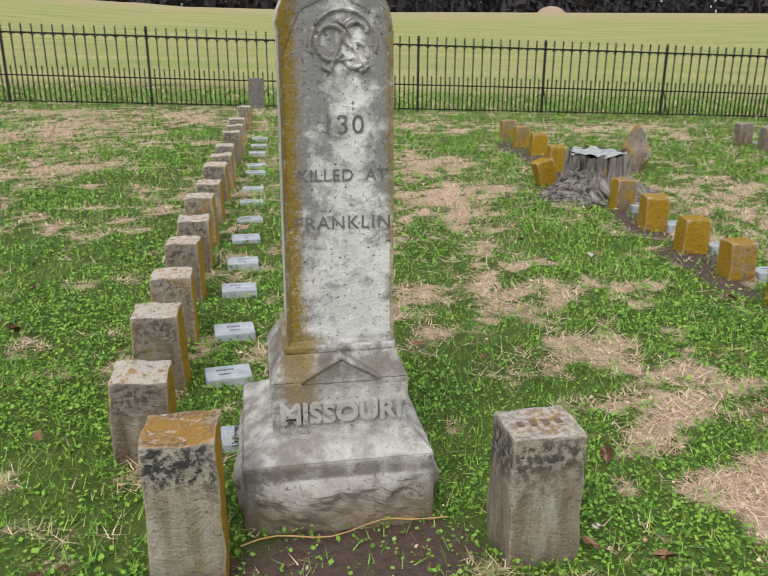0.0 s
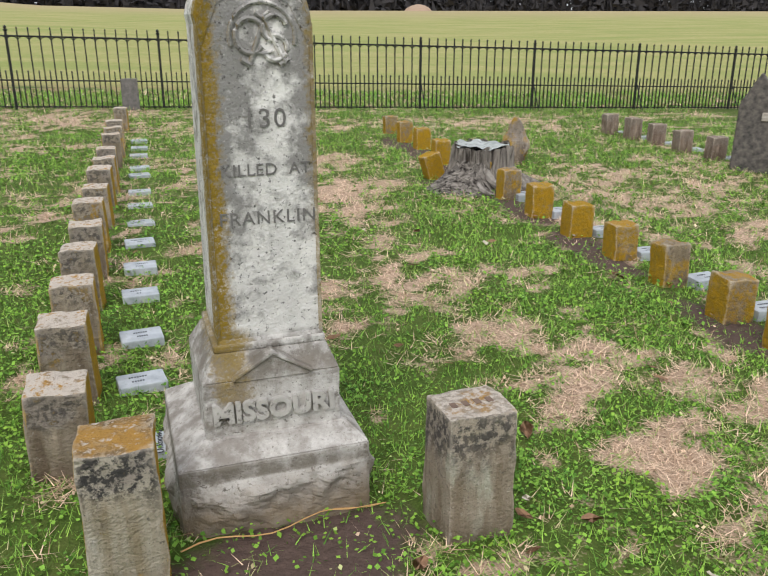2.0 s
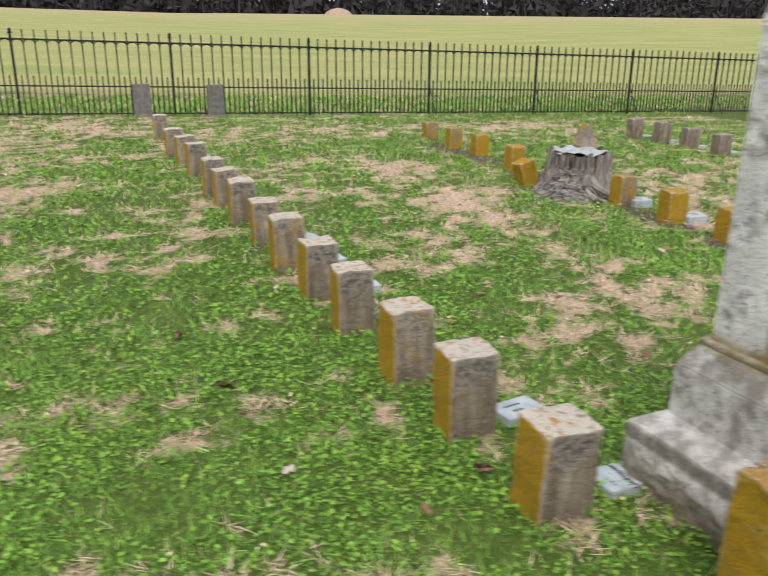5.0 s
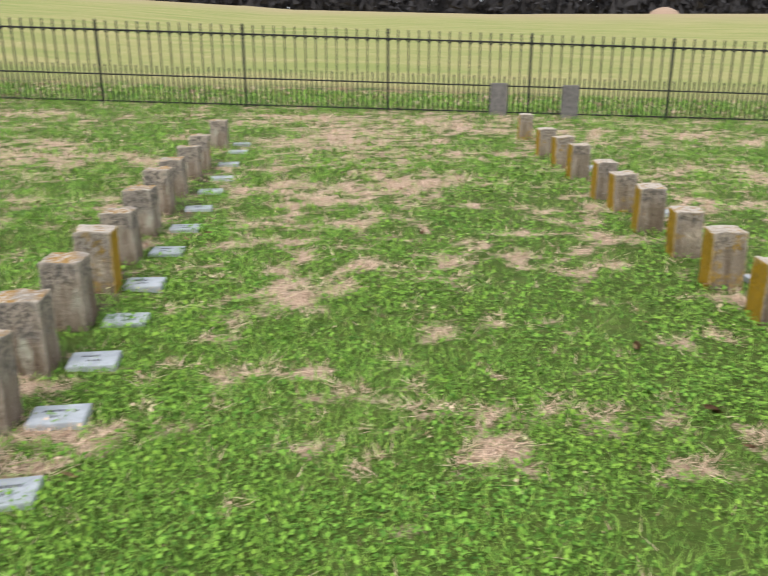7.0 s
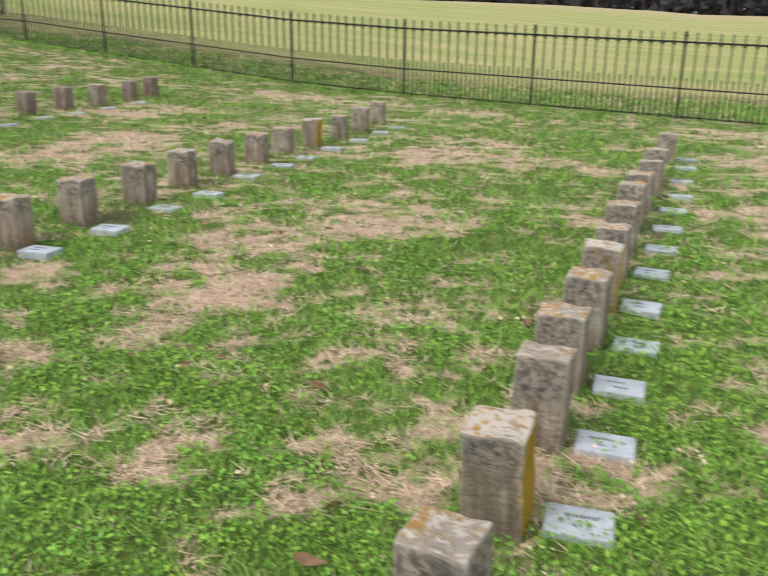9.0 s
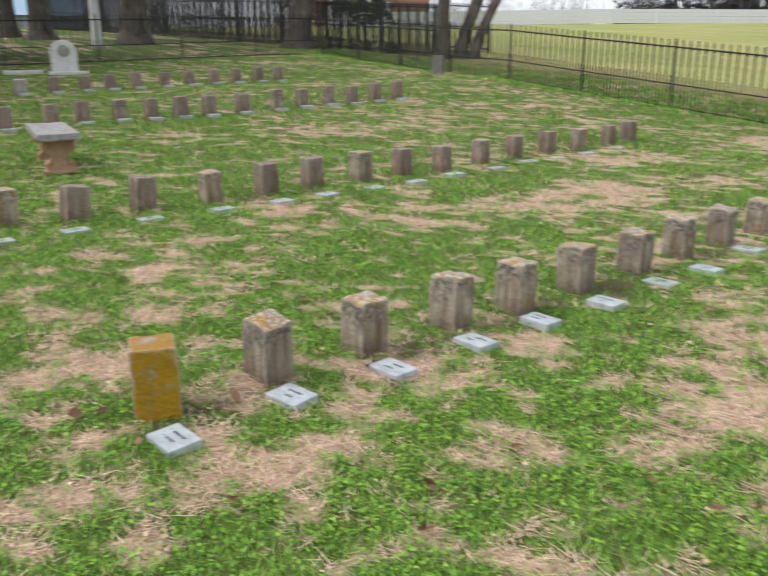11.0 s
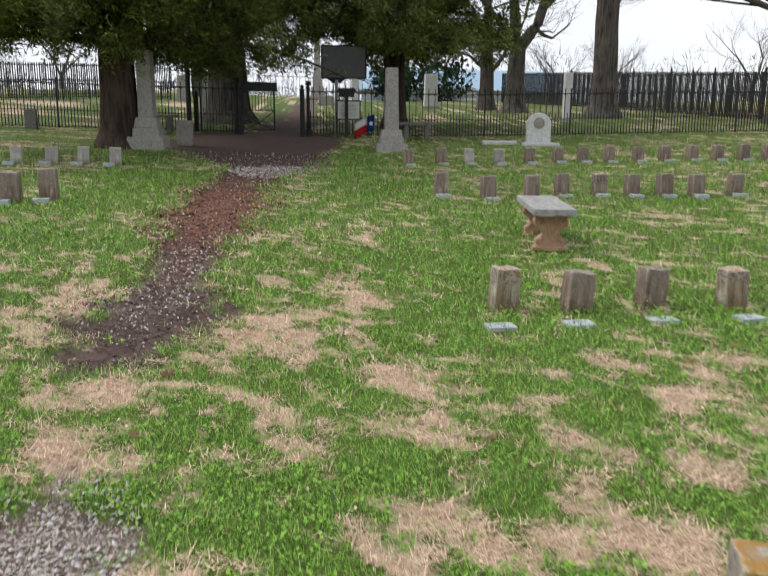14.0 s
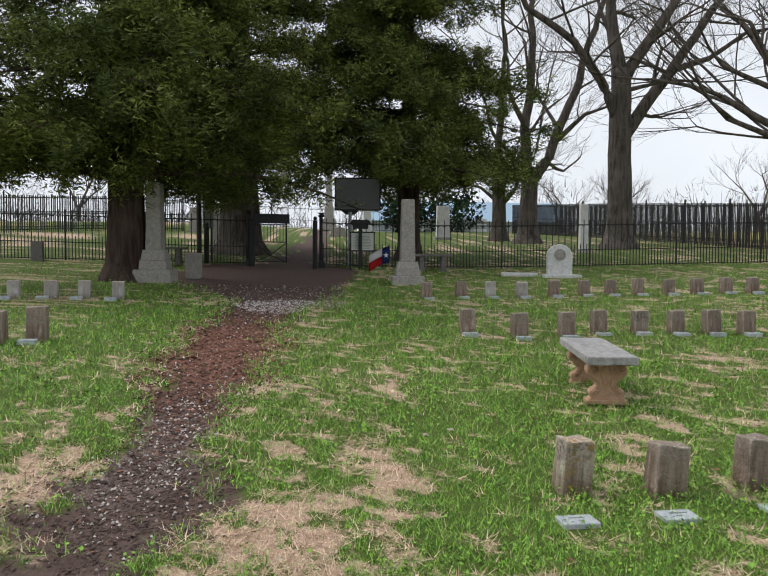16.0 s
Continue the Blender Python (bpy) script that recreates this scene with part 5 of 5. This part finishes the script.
grown_tree(-36.5, 9.65, .48, ((.50, .36, [(0, -.2), (0, 1.6), (-.05, 3.6), (0, 5.4), (-.05, 6.9)]),
                              (.30, .12, [(-.05, 6.5), (-.3, 8.4), (-.45, 10.2), (-.6, 12.5)]),
                              (.26, .10, [(0, 6.4), (.9, 8.0), (2.2, 9.8), (3.4, 12.0)]),
                              (.27, .09, [(.1, 4.3), (.9, 5.5), (1.9, 6.8), (3.1, 8.6), (4.4, 10.2), (5.4, 11.6)]),
                              (.13, .04, [(2.0, 6.9), (3.3, 7.3), (4.5, 8.2), (6.2, 8.5)]),
                              (.21, .08, [(-.2, 5.0), (-.9, 6.4), (-1.9, 7.8), (-3.8, 9.0), (-4.8, 10.6)]),
                              (.08, .03, [(-.1, 6.0), (1.6, 6.4), (3.0, 6.2)])), 3, "large bare hardwood with forked limbs beyond the iron fence")
grown_tree(-41.0, 7.1, .44, ((.44, .34, [(0, -.2), (.05, 1.2), (.1, 2.9)]),
                             (.27, .09, [(.1, 2.6), (.95, 3.9), (2.1, 6.8), (3.0, 9.6), (3.8, 12)]),
                             (.26, .09, [(.05, 2.6), (-.1, 5.1), (.25, 8.0), (.25, 10.3), (.3, 12.5)]),
                             (.16, .05, [(0, 2.5), (-.6, 3.5), (-1.6, 4.7), (-2.3, 6.5)]),
                             (.13, .04, [(1.3, 4.6), (2.6, 5.8), (4.0, 6.3)]),
                             (.14, .05, [(-.05, 5.0), (-.9, 6.6), (-1.3, 8.8)])), 7, "large bare hardwood with forked limbs beyond the iron fence")
grown_tree(-44.0, 6.45, .36, ((.36, .26, [(0, -.2), (0, 2.0), (-.05, 3.2)]),
                              (.22, .07, [(0, 3.0), (-.1, 5.0), (.2, 8.0), (.1, 11)]),
                              (.10, .03, [(-.1, 1.9), (-.9, 2.6), (-2.2, 2.9)]),
                              (.12, .04, [(.1, 1.7), (.7, 2.5), (1.5, 4.2), (1.7, 6)])), 12, "bare hardwood tree beyond the iron fence")
bare_tree(-33.5, 15.3, 12, .50, ((0, .3, 1, .8, .3), (.2, .8, .8, .6, .3), (0, -.5, .9, .6, .3), (-.1, -.9, .42, .34, .36), (.1, -.7, .22, .26, .34)), 21, "thick leaning bare tree outside the fence corner", 4, lean=(.3, .75), trunk=.3)
bare_tree(-27.0, 17.6, 10, .20, ((0, .0, 1, .8, .35), (0, .5, 1, .6, .3)), 23, "slender bare tree outside the field fence", 3, lean=(.1, .1), trunk=.35)
bare_tree(-26.8, 18.2, 10, .22, ((0, .5, 1, .8, .35), (0, .8, 1, .6, .3)), 24, "slender leaning bare tree outside the field fence", 3, lean=(.5, 1.3), trunk=.35)
bare_tree(-26.3, 18.4, 9, .18, ((0, .7, 1, .8, .35), (0, .3, 1, .6, .3)), 25, "slender leaning bare tree outside the field fence", 3, lean=(.5, 1.5), trunk=.35)
for i, (x, y, h) in enumerate(((-85, 42, 10), (-92, 30, 8), (-88, 22, 7), (-95, -30, 12), (-80, -38, 9), (-90, 52, 8))):
    bare_tree(x, y, h, .22, ((0, .3, 1, .7, .3), (0, -.4, .9, .6, .3), (0, .7, .8, .5, .3)), 40 + i, "distant bare tree against the sky", 4, trunk=.2)


def cedar(x, y, height, radius, low, reach, clumps, seed, label, trunk_mat, lean=0.0, centre=(0, 0)):
    """A red cedar: a thick trunk, boughs, and many small sprays hung on them."""
    r = np.random.RandomState(seed)
    t = thing("cedar_tree", x, y, at_land(x, y), 0, label, "tree", "cedars")
    bm = bmesh.new()
    n, rings = 22, []
    for z, k in ((-.2, 1.75), (.1, 1.45), (.4, 1.12), (1.0, 1.0), (2.2, .95), (3.6, .8), (height * .6, .4), (height * .95, .06)):
        rings.append([bm.verts.new((radius * k * (1 + .10 * math.sin(5 * 2 * math.pi * i / n + z) + .05 * math.sin(9 * 2 * math.pi * i / n)) * math.cos(2 * math.pi * i / n) + lean * z,
                                    radius * k * (1 + .10 * math.sin(5 * 2 * math.pi * i / n + z)) * math.sin(2 * math.pi * i / n), z)) for i in range(n)])
    for a, b in zip(rings, rings[1:]):
        for i in range(n):
            bm.faces.new((a[i], a[(i + 1) % n], b[(i + 1) % n], b[i]))
    part("trunk", bm, trunk_mat, t, smooth=True)
    boughs, tips = bmesh.new(), []
    for i in range(64):
        h = low * .95 + (height * .9 - low) * (i / 64) ** 1.1
        a = r.uniform(0, 2 * math.pi)
        ln = reach * (1 - (h / height) ** 1.6) * r.uniform(.65, 1.05)
        pts = []
        for k in range(7):
            s = k / 6
            pts.append((math.cos(a + .25 * s) * ln * s + centre[0] * s, math.sin(a + .25 * s) * ln * s + centre[1] * s, h + ln * (.20 * s - .30 * s * s) + r.uniform(-.06, .06)))
        tube(pts, .10 * (1 - h / height) + .03, 5, boughs, .012)
        for k in range(2, 7):
            tips.append((Vector(pts[k]), .35 + .15 * k))
        for k in range(3, 7):
            p = Vector(pts[k])
            for _ in range(2):
                q = p + Vector((r.uniform(-1, 1), r.uniform(-1, 1), r.uniform(-.5, .25))) * .9
                tube([p, (p + q) / 2 + Vector((0, 0, .08)), q], .018, 3, boughs, .005)
                tips.append((q, .55))
    for _ in range(90):
        a, out = r.uniform(0, 2 * math.pi), r.uniform(.5, 1.9)
        tips.append((Vector((math.cos(a) * out, math.sin(a) * out, r.uniform(low - .2, low + 1.7))), .5))
    part("bough_frame", boughs, CEDAR_BARK, t)
    vs = []
    for c in range(clumps):
        p, s = tips[r.randint(len(tips))]
        c0 = np.array(p) + r.normal(0, .30 * s + .08, 3) * (1, 1, .55)
        if c0[2] < low - .5:
            continue
        m = r.randint(26, 42)
        way = r.normal(0, 1, 3) * (1, 1, .4)
        d = r.normal(0, 1, (m, 3)) * (.8, .8, .6) + way * .9 + (0, 0, .05)
        d /= np.linalg.norm(d, axis=1)[:, None] + 1e-6
        ln = r.uniform(.06, .19, (m, 1))
        side = np.cross(d, r.normal(0, 1, (m, 3)))
        side /= np.linalg.norm(side, axis=1)[:, None] + 1e-6
        base = c0 + r.normal(0, .10, (m, 3))
        w = r.uniform(.012, .026, (m, 1))
        vs.append(np.stack([base - side * w, base + side * w, base + d * ln], 1).reshape(-1, 3))
    allv = np.concatenate(vs)
    cnt = len(allv) // 3
    me = bpy.data.meshes.new("crown")
    me.from_pydata(allv, [], np.arange(cnt * 3).reshape(cnt, 3))
    me.materials.append(NEEDLES)
    o = new("crown", me)
    o.parent = t
    return t


cedar(-24.6, -6.05, 13, .40, 2.35, 5.6, 9000, 5, "large dark green red cedar with a thick brown trunk", CEDAR_BARK)
cedar(-32.5, -4.5, 14, .62, 3.5, 6.4, 10500, 9, "massive old cedar with a grey trunk just beyond the gate", BARK)
cedar(-32.0, 1.0, 12.5, .34, 2.7, 5.0, 9500, 14, "dark green red cedar behind the gate fence", CEDAR_BARK)


def shrub(x, y, w, h, seed, label):
    r = np.random.RandomState(seed)
    n = 1400
    p = r.normal(0, 1, (n, 3))
    p /= np.linalg.norm(p, axis=1)[:, None]
    p = p * (r.uniform(.5, 1.0, (n, 1)) ** .6) * (1 + .25 * np.sin(p[:, :1] * 5 + seed)) * (w / 2, w / 2, h / 2) + (0, 0, h / 2)
    p[:, 2] = np.maximum(p[:, 2], .03)
    u, v = r.normal(0, .09, (n, 3)), r.normal(0, .09, (n, 3))
    me = bpy.data.meshes.new("evergreen_shrub")
    me.from_pydata(np.stack([p - u, p + v, p + u, p - v], 1).reshape(-1, 3), [], np.arange(n * 4).reshape(n, 4))
    me.materials.append(SHRUB)
    o = new("evergreen_shrub", me)
    o.matrix_basis = pose(x, y, at_land(x, y))
    return tagged(o, label, "shrub", "far shrubs")


shrub(-62, 6.5, 4.5, 3.2, 2, "rounded evergreen shrub far beyond the fence")
shrub(-60, 3.2, 3.0, 2.6, 3, "rounded evergreen shrub far beyond the fence")
shrub(-66, 40, 5, 3.4, 4, "rounded evergreen shrub by the far yard")

# ---- far things: white board fence, house, blue-roofed barn, woods ----
WHITE = plain("white_paint", (.72, .73, .76), .6, wear=.12)


def board_fence(p, q, n, boards, high, label, gap):
    (x0, y0), (x1, y1) = p, q
    for i in range(n):
        a, b = i / n, (i + 1) / n
        xa, ya, xb, yb = x0 + (x1 - x0) * a, y0 + (y1 - y0) * a, x0 + (x1 - x0) * b, y0 + (y1 - y0) * b
        run, turn = math.hypot(xb - xa, yb - ya), math.degrees(math.atan2(yb - ya, xb - xa))
        z0, z1 = at_land(xa, ya), at_land(xb, yb)
        f = thing("board_fence", xa, ya, z0, turn, label, "fence", label)
        part("fence_post", box(.14, .14, high + .1, (0, 0, -.1)), WHITE, f)
        for k in range(boards):
            h = high * (k + .5) / boards
            bm = box(run, .03, high / boards - gap, (run / 2, .08, h - high / boards / 2 + .04))
            for v in bm.verts:
                v.co.z += (z1 - z0) * v.co.x / run
            part("board", bm, WHITE, f)


board_fence((-74, 41), (-46, 92), 12, 4, 1.4, "long white board fence beyond the field", .012)
board_fence((-63, 3.4), (-63, 9.5), 4, 3, 1.1, "white rail fence far beyond the gate", .17)


def house():
    h = thing("house", -92, 58, at_land(-92, 58), 35, "white columned house with brick walls far across the field", "house")
    part("wall", box(14, 9, 6, (0, 0, -.5)), simple_stone("far_brick", (.30, .16, .12), (.38, .22, .17)), h)
    part("roof", slab([(-7.6, 5.4), (7.6, 5.4), (5, 8.2), (-5, 8.2)], 9.6), plain("roof_grey", (.12, .12, .13)), h).location.y = -4.8
    for x in (-5, -2.5, 0, 2.5, 5):
        part("column", lathe([(.34, -.3), (.28, 5.4)], 10), WHITE, h).location = (x, -6.2, 0)
    for x in (-4, -1.3, 1.3, 4):
        part("window", box(1.1, .1, 1.8, (x, -4.52, 1.2)), plain("window_dark", (.05, .06, .07), .2), h)
    part("porch_roof", box(12, 2.2, .5, (0, -5.6, 5.4)), WHITE, h)


house()
b = thing("barn", -118, 17, at_land(-118, 17), 4, "long low building with a pale blue metal roof far off", "building")
part("wall", box(9, 26, 3.2, (0, 0, -.5)), plain("barn_wall", (.30, .33, .36)), b)
part("roof", slab([(-5.2, 2.6), (5.2, 2.6), (0, 5.6)], 28), plain("blue_roof", (.33, .47, .60), .45, .2, wear=.1), b).location.y = -14


def far_woods(name, spots, seed, label, material, stout=.010):
    """A belt of leafless trees, seen only as a grey-brown haze of stems and crowns."""
    r = np.random.RandomState(seed)
    vs = []
    for (x, y, h) in spots:
        z = float(land(x, y)) - .3
        for _ in range(5):
            dx, dy = r.normal(0, 2.2, 2)
            lean = r.normal(0, .8, 2)
            w = r.uniform(.10, .25)
            vs += [(x + dx - w, y + dy - w * .3, z), (x + dx + w, y + dy + w * .3, z), (x + dx + lean[0], y + dy + lean[1], z + h * r.uniform(.7, 1))]
        for _ in range(190):
            a, rad = r.uniform(0, 6.28), r.uniform(0, 1) ** .5 * h * .30
            zz = z + h * r.uniform(0, .98) ** 1.6
            k = 1 - max(0, (zz - z) / h - .6) * 1.6
            cx, cy = x + math.cos(a) * rad * k, y + math.sin(a) * rad * k
            d = r.normal(0, 1, 3) * (.7, .7, 1.2) * h * .08
            e = r.normal(0, 1, 3) * h * stout * (2.6 if zz - z < .35 * h else 1)
            vs += [(cx, cy, zz), (cx + e[0], cy + e[1], zz + e[2] * .4), (cx + d[0], cy + d[1], zz + abs(d[2]))]
    me = bpy.data.meshes.new(name)
    v = np.array(vs)
    me.from_pydata(v, [], np.arange(len(v)).reshape(-1, 3))
    me.materials.append(material)
    return tagged(new(name, me), label, "woods", kind="stuff")


wr = random.Random(77)
belt = [(x + wr.uniform(-3, 3), 172 + wr.uniform(0, 14) + abs(x) * .02, wr.uniform(11, 17)) for x in np.arange(-150, 260, 1.5)]
far_woods("far_woods", belt, 1, "belt of leafless winter woods at the far end of the field", FARWOOD, .026)
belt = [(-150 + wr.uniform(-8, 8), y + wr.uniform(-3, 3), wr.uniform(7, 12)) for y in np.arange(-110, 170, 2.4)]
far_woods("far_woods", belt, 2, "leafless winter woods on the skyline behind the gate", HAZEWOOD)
mound = part("soil_mound", lathe([(3.2, -.4), (2.4, .5), (1.4, 1.0), (.3, 1.25)], 14), plain("pale_soil", (.42, .30, .22), .95))
mound.matrix_basis = pose(62, 160, at_land(62, 160))
tagged(mound, "pale heap of soil at the far edge of the field", "mound")


# ---- turf: clover leaves and grass blades, thickest beside the line walked ----
WALKED = [(-.2, -2.0), (-1.9, -1.4), (-4.1, -1.0), (-6.6, -1.3)]


def from_walk(x, y):
    best = np.full(x.shape, 1e9)
    for (x0, y0), (x1, y1) in zip(WALKED, WALKED[1:]):
        ll = (x1 - x0) ** 2 + (y1 - y0) ** 2
        t = np.clip(((x - x0) * (x1 - x0) + (y - y0) * (y1 - y0)) / ll, 0, 1)
        best = np.minimum(best, np.hypot(x - x0 - t * (x1 - x0), y - y0 - t * (y1 - y0)))
    return best


def turf(name, material, tries, seed, clover, label, zone=(-29.5, 12, -9, 13.1), tall=1.0, even=False):
    r = np.random.RandomState(seed)
    x, y = r.uniform(zone[0], zone[1], tries), r.uniform(zone[2], zone[3], tries)
    far = from_walk(x, y)
    if not even:
        keep = r.uniform(0, 1, tries) < np.minimum(1, (2.6 / np.maximum(far, .1)) ** 1.75)
        x, y, far = x[keep], y[keep], far[keep]
    g = np.clip((far / 2.6) ** .5, 1, 2.5 if not clover else 1.9) * tall
    dry, bare = dryness(x, y), bareness(x, y)
    lush = value_noise(x, y, .45, 21)
    if even:
        dry = dry * .8 + .03 * (y - 13.2)
    keep = r.uniform(0, 1, len(x)) > bare * 1.1 - .08
    if clover:
        keep &= (dry + r.uniform(-.14, .14, len(x)) < .40) & (lush + r.uniform(-.3, .3, len(x)) > .36) & (r.uniform(0, 1, len(x)) < np.interp(x, [-9, -6.5], [.45, 1]))
    elif not even:
        keep &= (r.uniform(0, 1, len(x)) < np.interp(x, [-3.2, -1.6, 1.0, 2.2], [1, .38, .38, .8])) | (dry > .42) | (y > 6)
    x, y, g, dry, lush = x[keep], y[keep], g[keep], dry[keep], lush[keep]
    n = len(x)
    z = land(x, y) + (value_noise(x, y, .6, 11) - .5) * .03 + (value_noise(x, y, .2, 12) - .5) * .018
    a = r.uniform(0, 2 * math.pi, n)
    u = np.stack([np.cos(a), np.sin(a), np.zeros(n)], 1)
    s = np.stack([-np.sin(a), np.cos(a), np.zeros(n)], 1)
    p = np.stack([x, y, z], 1)
    if clover:
        size = (r.uniform(.0042, .0100, n) * g)[:, None]
        p[:, 2] += r.uniform(.002, .036, n) * (.4 + lush) * np.minimum(g, 1.5)
        tilt = r.normal(0, .45, (n, 1)) * np.array([[0, 0, 1]]) * size
        tip = r.normal(0, .3, (n, 1)) * np.array([[0, 0, 1]]) * size
        quad = np.stack([p - u * size - tip, p - s * size * .85 + tilt, p + u * size + tip, p + s * size * .85 - tilt], 1)
        per = 4
    else:
        straw = dry > .44
        h = (r.uniform(.022, .060, n) * np.minimum(g, 2.2) * np.where(straw, .85, 1.0))[:, None]
        flat = np.where(straw, r.uniform(.7, 2.6, n), r.uniform(.2, 1.4, n))[:, None]
        w = (r.uniform(.0011, .0026, n) * g)[:, None]
        p[:, 2] += np.where(straw, r.uniform(0, .016, n), -.003)
        up = np.array([[0, 0, 1.0]])
        quad = np.stack([p - s * w, p + s * w, p + u * h * flat + up * h * (1.1 - .35 * np.minimum(flat, 2.4))], 1)
        per = 3
    me = bpy.data.meshes.new(name)
    me.vertices.add(n * per)
    me.vertices.foreach_set("co", quad.reshape(-1).astype(np.float32))
    me.loops.add(n * per)
    me.loops.foreach_set("vertex_index", np.arange(n * per, dtype=np.int32))
    me.polygons.add(n)
    me.polygons.foreach_set("loop_start", np.arange(0, n * per, per, dtype=np.int32))
    me.update(calc_edges=True)
    me.attributes.new("dry", "FLOAT", "POINT").data.foreach_set("value", np.repeat(dry + r.normal(0, .05, n) if clover else dry + np.where(r.uniform(0, 1, n) < .70, r.normal(0, .08, n), r.normal(.02, .25, n)), per).astype(np.float32))
    me.materials.append(material)
    return tagged(new(name, me), label, "grass", kind="stuff")


turf("clover", CLOVER, 4000000, 1, True, "low green clover and chickweed in the lawn")
turf("grass", GRASS, 5200000, 2, False, "short winter grass, part green and part straw-coloured")
turf("field_weeds", GRASS, 90000, 3, False, "ragged green weeds along the field side of the fence", (-32, 24, 13.2, 16.6), 2.3, True)


def litter(count, seed):
    """Dead leaves and pale scraps lying in the grass."""
    r = random.Random(seed)
    shapes = []
    for s in range(4):
        bm = bmesh.new()
        n = 9
        mid = bm.verts.new((0, 0, .006))
        ring = [bm.verts.new((.030 * (1 + .35 * math.cos(2 * k * 6.283 / n + s)) * math.cos(k * 6.283 / n), .019 * (1 + .3 * r.uniform(-1, 1)) * math.sin(k * 6.283 / n), .004 + .010 * r.random())) for k in range(n)]
        for k in range(n):
            bm.faces.new((mid, ring[k], ring[(k + 1) % n]))
        bmesh.ops.solidify(bm, geom=bm.faces[:], thickness=.0012)
        me = bpy.data.meshes.new("fallen_leaf")
        bm.to_mesh(me)
        bm.free()
        me.materials.append(LEAF_BROWN if s < 3 else LEAF_PALE)
        shapes.append(me)
    for i in range(count):
        x, y = r.uniform(-13, 3), r.uniform(-.9, 4.5) if i % 3 else r.uniform(-2.2, 1.5)
        if -.36 < x < .3 and -.15 < y < .55:
            continue
        o = new("fallen_leaf", shapes[r.choice((0, 0, 1, 1, 2, 3))])
        k = r.uniform(.6, 1.25)
        o.matrix_basis = pose(x, y, at_land(x, y, .026), r.uniform(-20, 20), r.uniform(-20, 20), r.uniform(0, 360)) @ Matrix.Diagonal((k, k, k, 1))
        tagged(o, "dead curled leaf lying in the grass", "leaf", "fallen leaves")


LEAF_BROWN = plain("dead_leaf", (.33, .19, .11), .8, wear=.5, scale=60)
LEAF_PALE = plain("pale_leaf", (.62, .55, .46), .8, wear=.3, scale=60)
litter(170, 6)


def path_chips(count, seed):
    """Bark chips, crumbs of earth and pale gravel scattered on the trodden path."""
    r = np.random.RandomState(seed)
    x, y = r.uniform(-24.5, -7.0, count), r.uniform(-5, -1, count)
    pit = np.hypot((x + 7.85) / .62, (y + 2.17) / .32)
    keep = (path_edge(x, y) + r.normal(0, .12, count) > -.06) | (pit + r.normal(0, .15, count) < 1.0)
    x, y, pit = x[keep], y[keep], pit[keep]
    n = len(x)
    stony = np.clip(1.5 - np.hypot((x + 12.0) / 1.0, (y + 2.55) / .45), 0, .09) + np.clip(1.4 - np.hypot((x + 21.0) / .9, (y + 2.1) / .9), 0, .28) + np.where(pit < 1.3, .92, 0) + .03
    reddish = np.exp(-((x + 16.4) / 2.9) ** 2)
    kind = np.where(r.uniform(0, 1, n) < stony, 2, np.where(r.uniform(0, 1, n) < reddish, 1, 0))
    grow = np.clip((-x - 4) / 7, .9, 1.7)
    size = r.uniform(.005, .016, n) * np.where(kind == 1, 1.35, 1) * grow
    z = land(x, y) + (value_noise(x, y, .6, 11) - .5) * .03 + (value_noise(x, y, .2, 12) - .5) * .018 - .05 * bareness(x, y) * (x < -8) + .004
    a = r.uniform(0, 6.28, n)
    u = np.stack([np.cos(a), np.sin(a), r.normal(0, .25, n)], 1) * (size * np.where(kind == 2, 1, 1.6))[:, None]
    v = np.stack([-np.sin(a), np.cos(a), r.normal(0, .25, n)], 1) * (size * np.where(kind == 2, .8, .6))[:, None]
    p = np.stack([x, y, z], 1)
    top = p + np.stack([np.zeros(n), np.zeros(n), size * np.where(kind == 2, .8, .45)], 1)
    verts = np.stack([p - u, p - v, p + u, p + v, top], 1).reshape(-1, 3)
    faces = (np.arange(n)[:, None, None] * 5 + np.array([[0, 1, 4], [1, 2, 4], [2, 3, 4], [3, 0, 4]])[None]).reshape(-1, 3)
    me = bpy.data.meshes.new("path_chips")
    me.from_pydata(verts, [], faces)
    me.attributes.new("kind_of_chip", "FLOAT", "POINT").data.foreach_set("value", np.repeat(kind, 5).astype(np.float32))
    k = Nodes("bark_and_gravel_chips", .9, spec=.2)
    rnd = k.world.outputs["Random Per Island"]
    chip = k.attr("kind_of_chip")
    col = k.mix(k.math("GREATER_THAN", chip, .5), k.mix(rnd, (.040, .028, .024), (.17, .120, .10)), k.mix(rnd, (.062, .030, .022), (.28, .140, .100)))
    col = k.mix(k.math("GREATER_THAN", chip, 1.5), col, k.mix(rnd, (.30, .265, .24), (.68, .63, .60)))
    me.materials.append(k.done(col))
    return tagged(new("path_chips", me), "bark chips and pale gravel scattered on the trodden path", "gravel", kind="stuff")


path_chips(160000, 12)
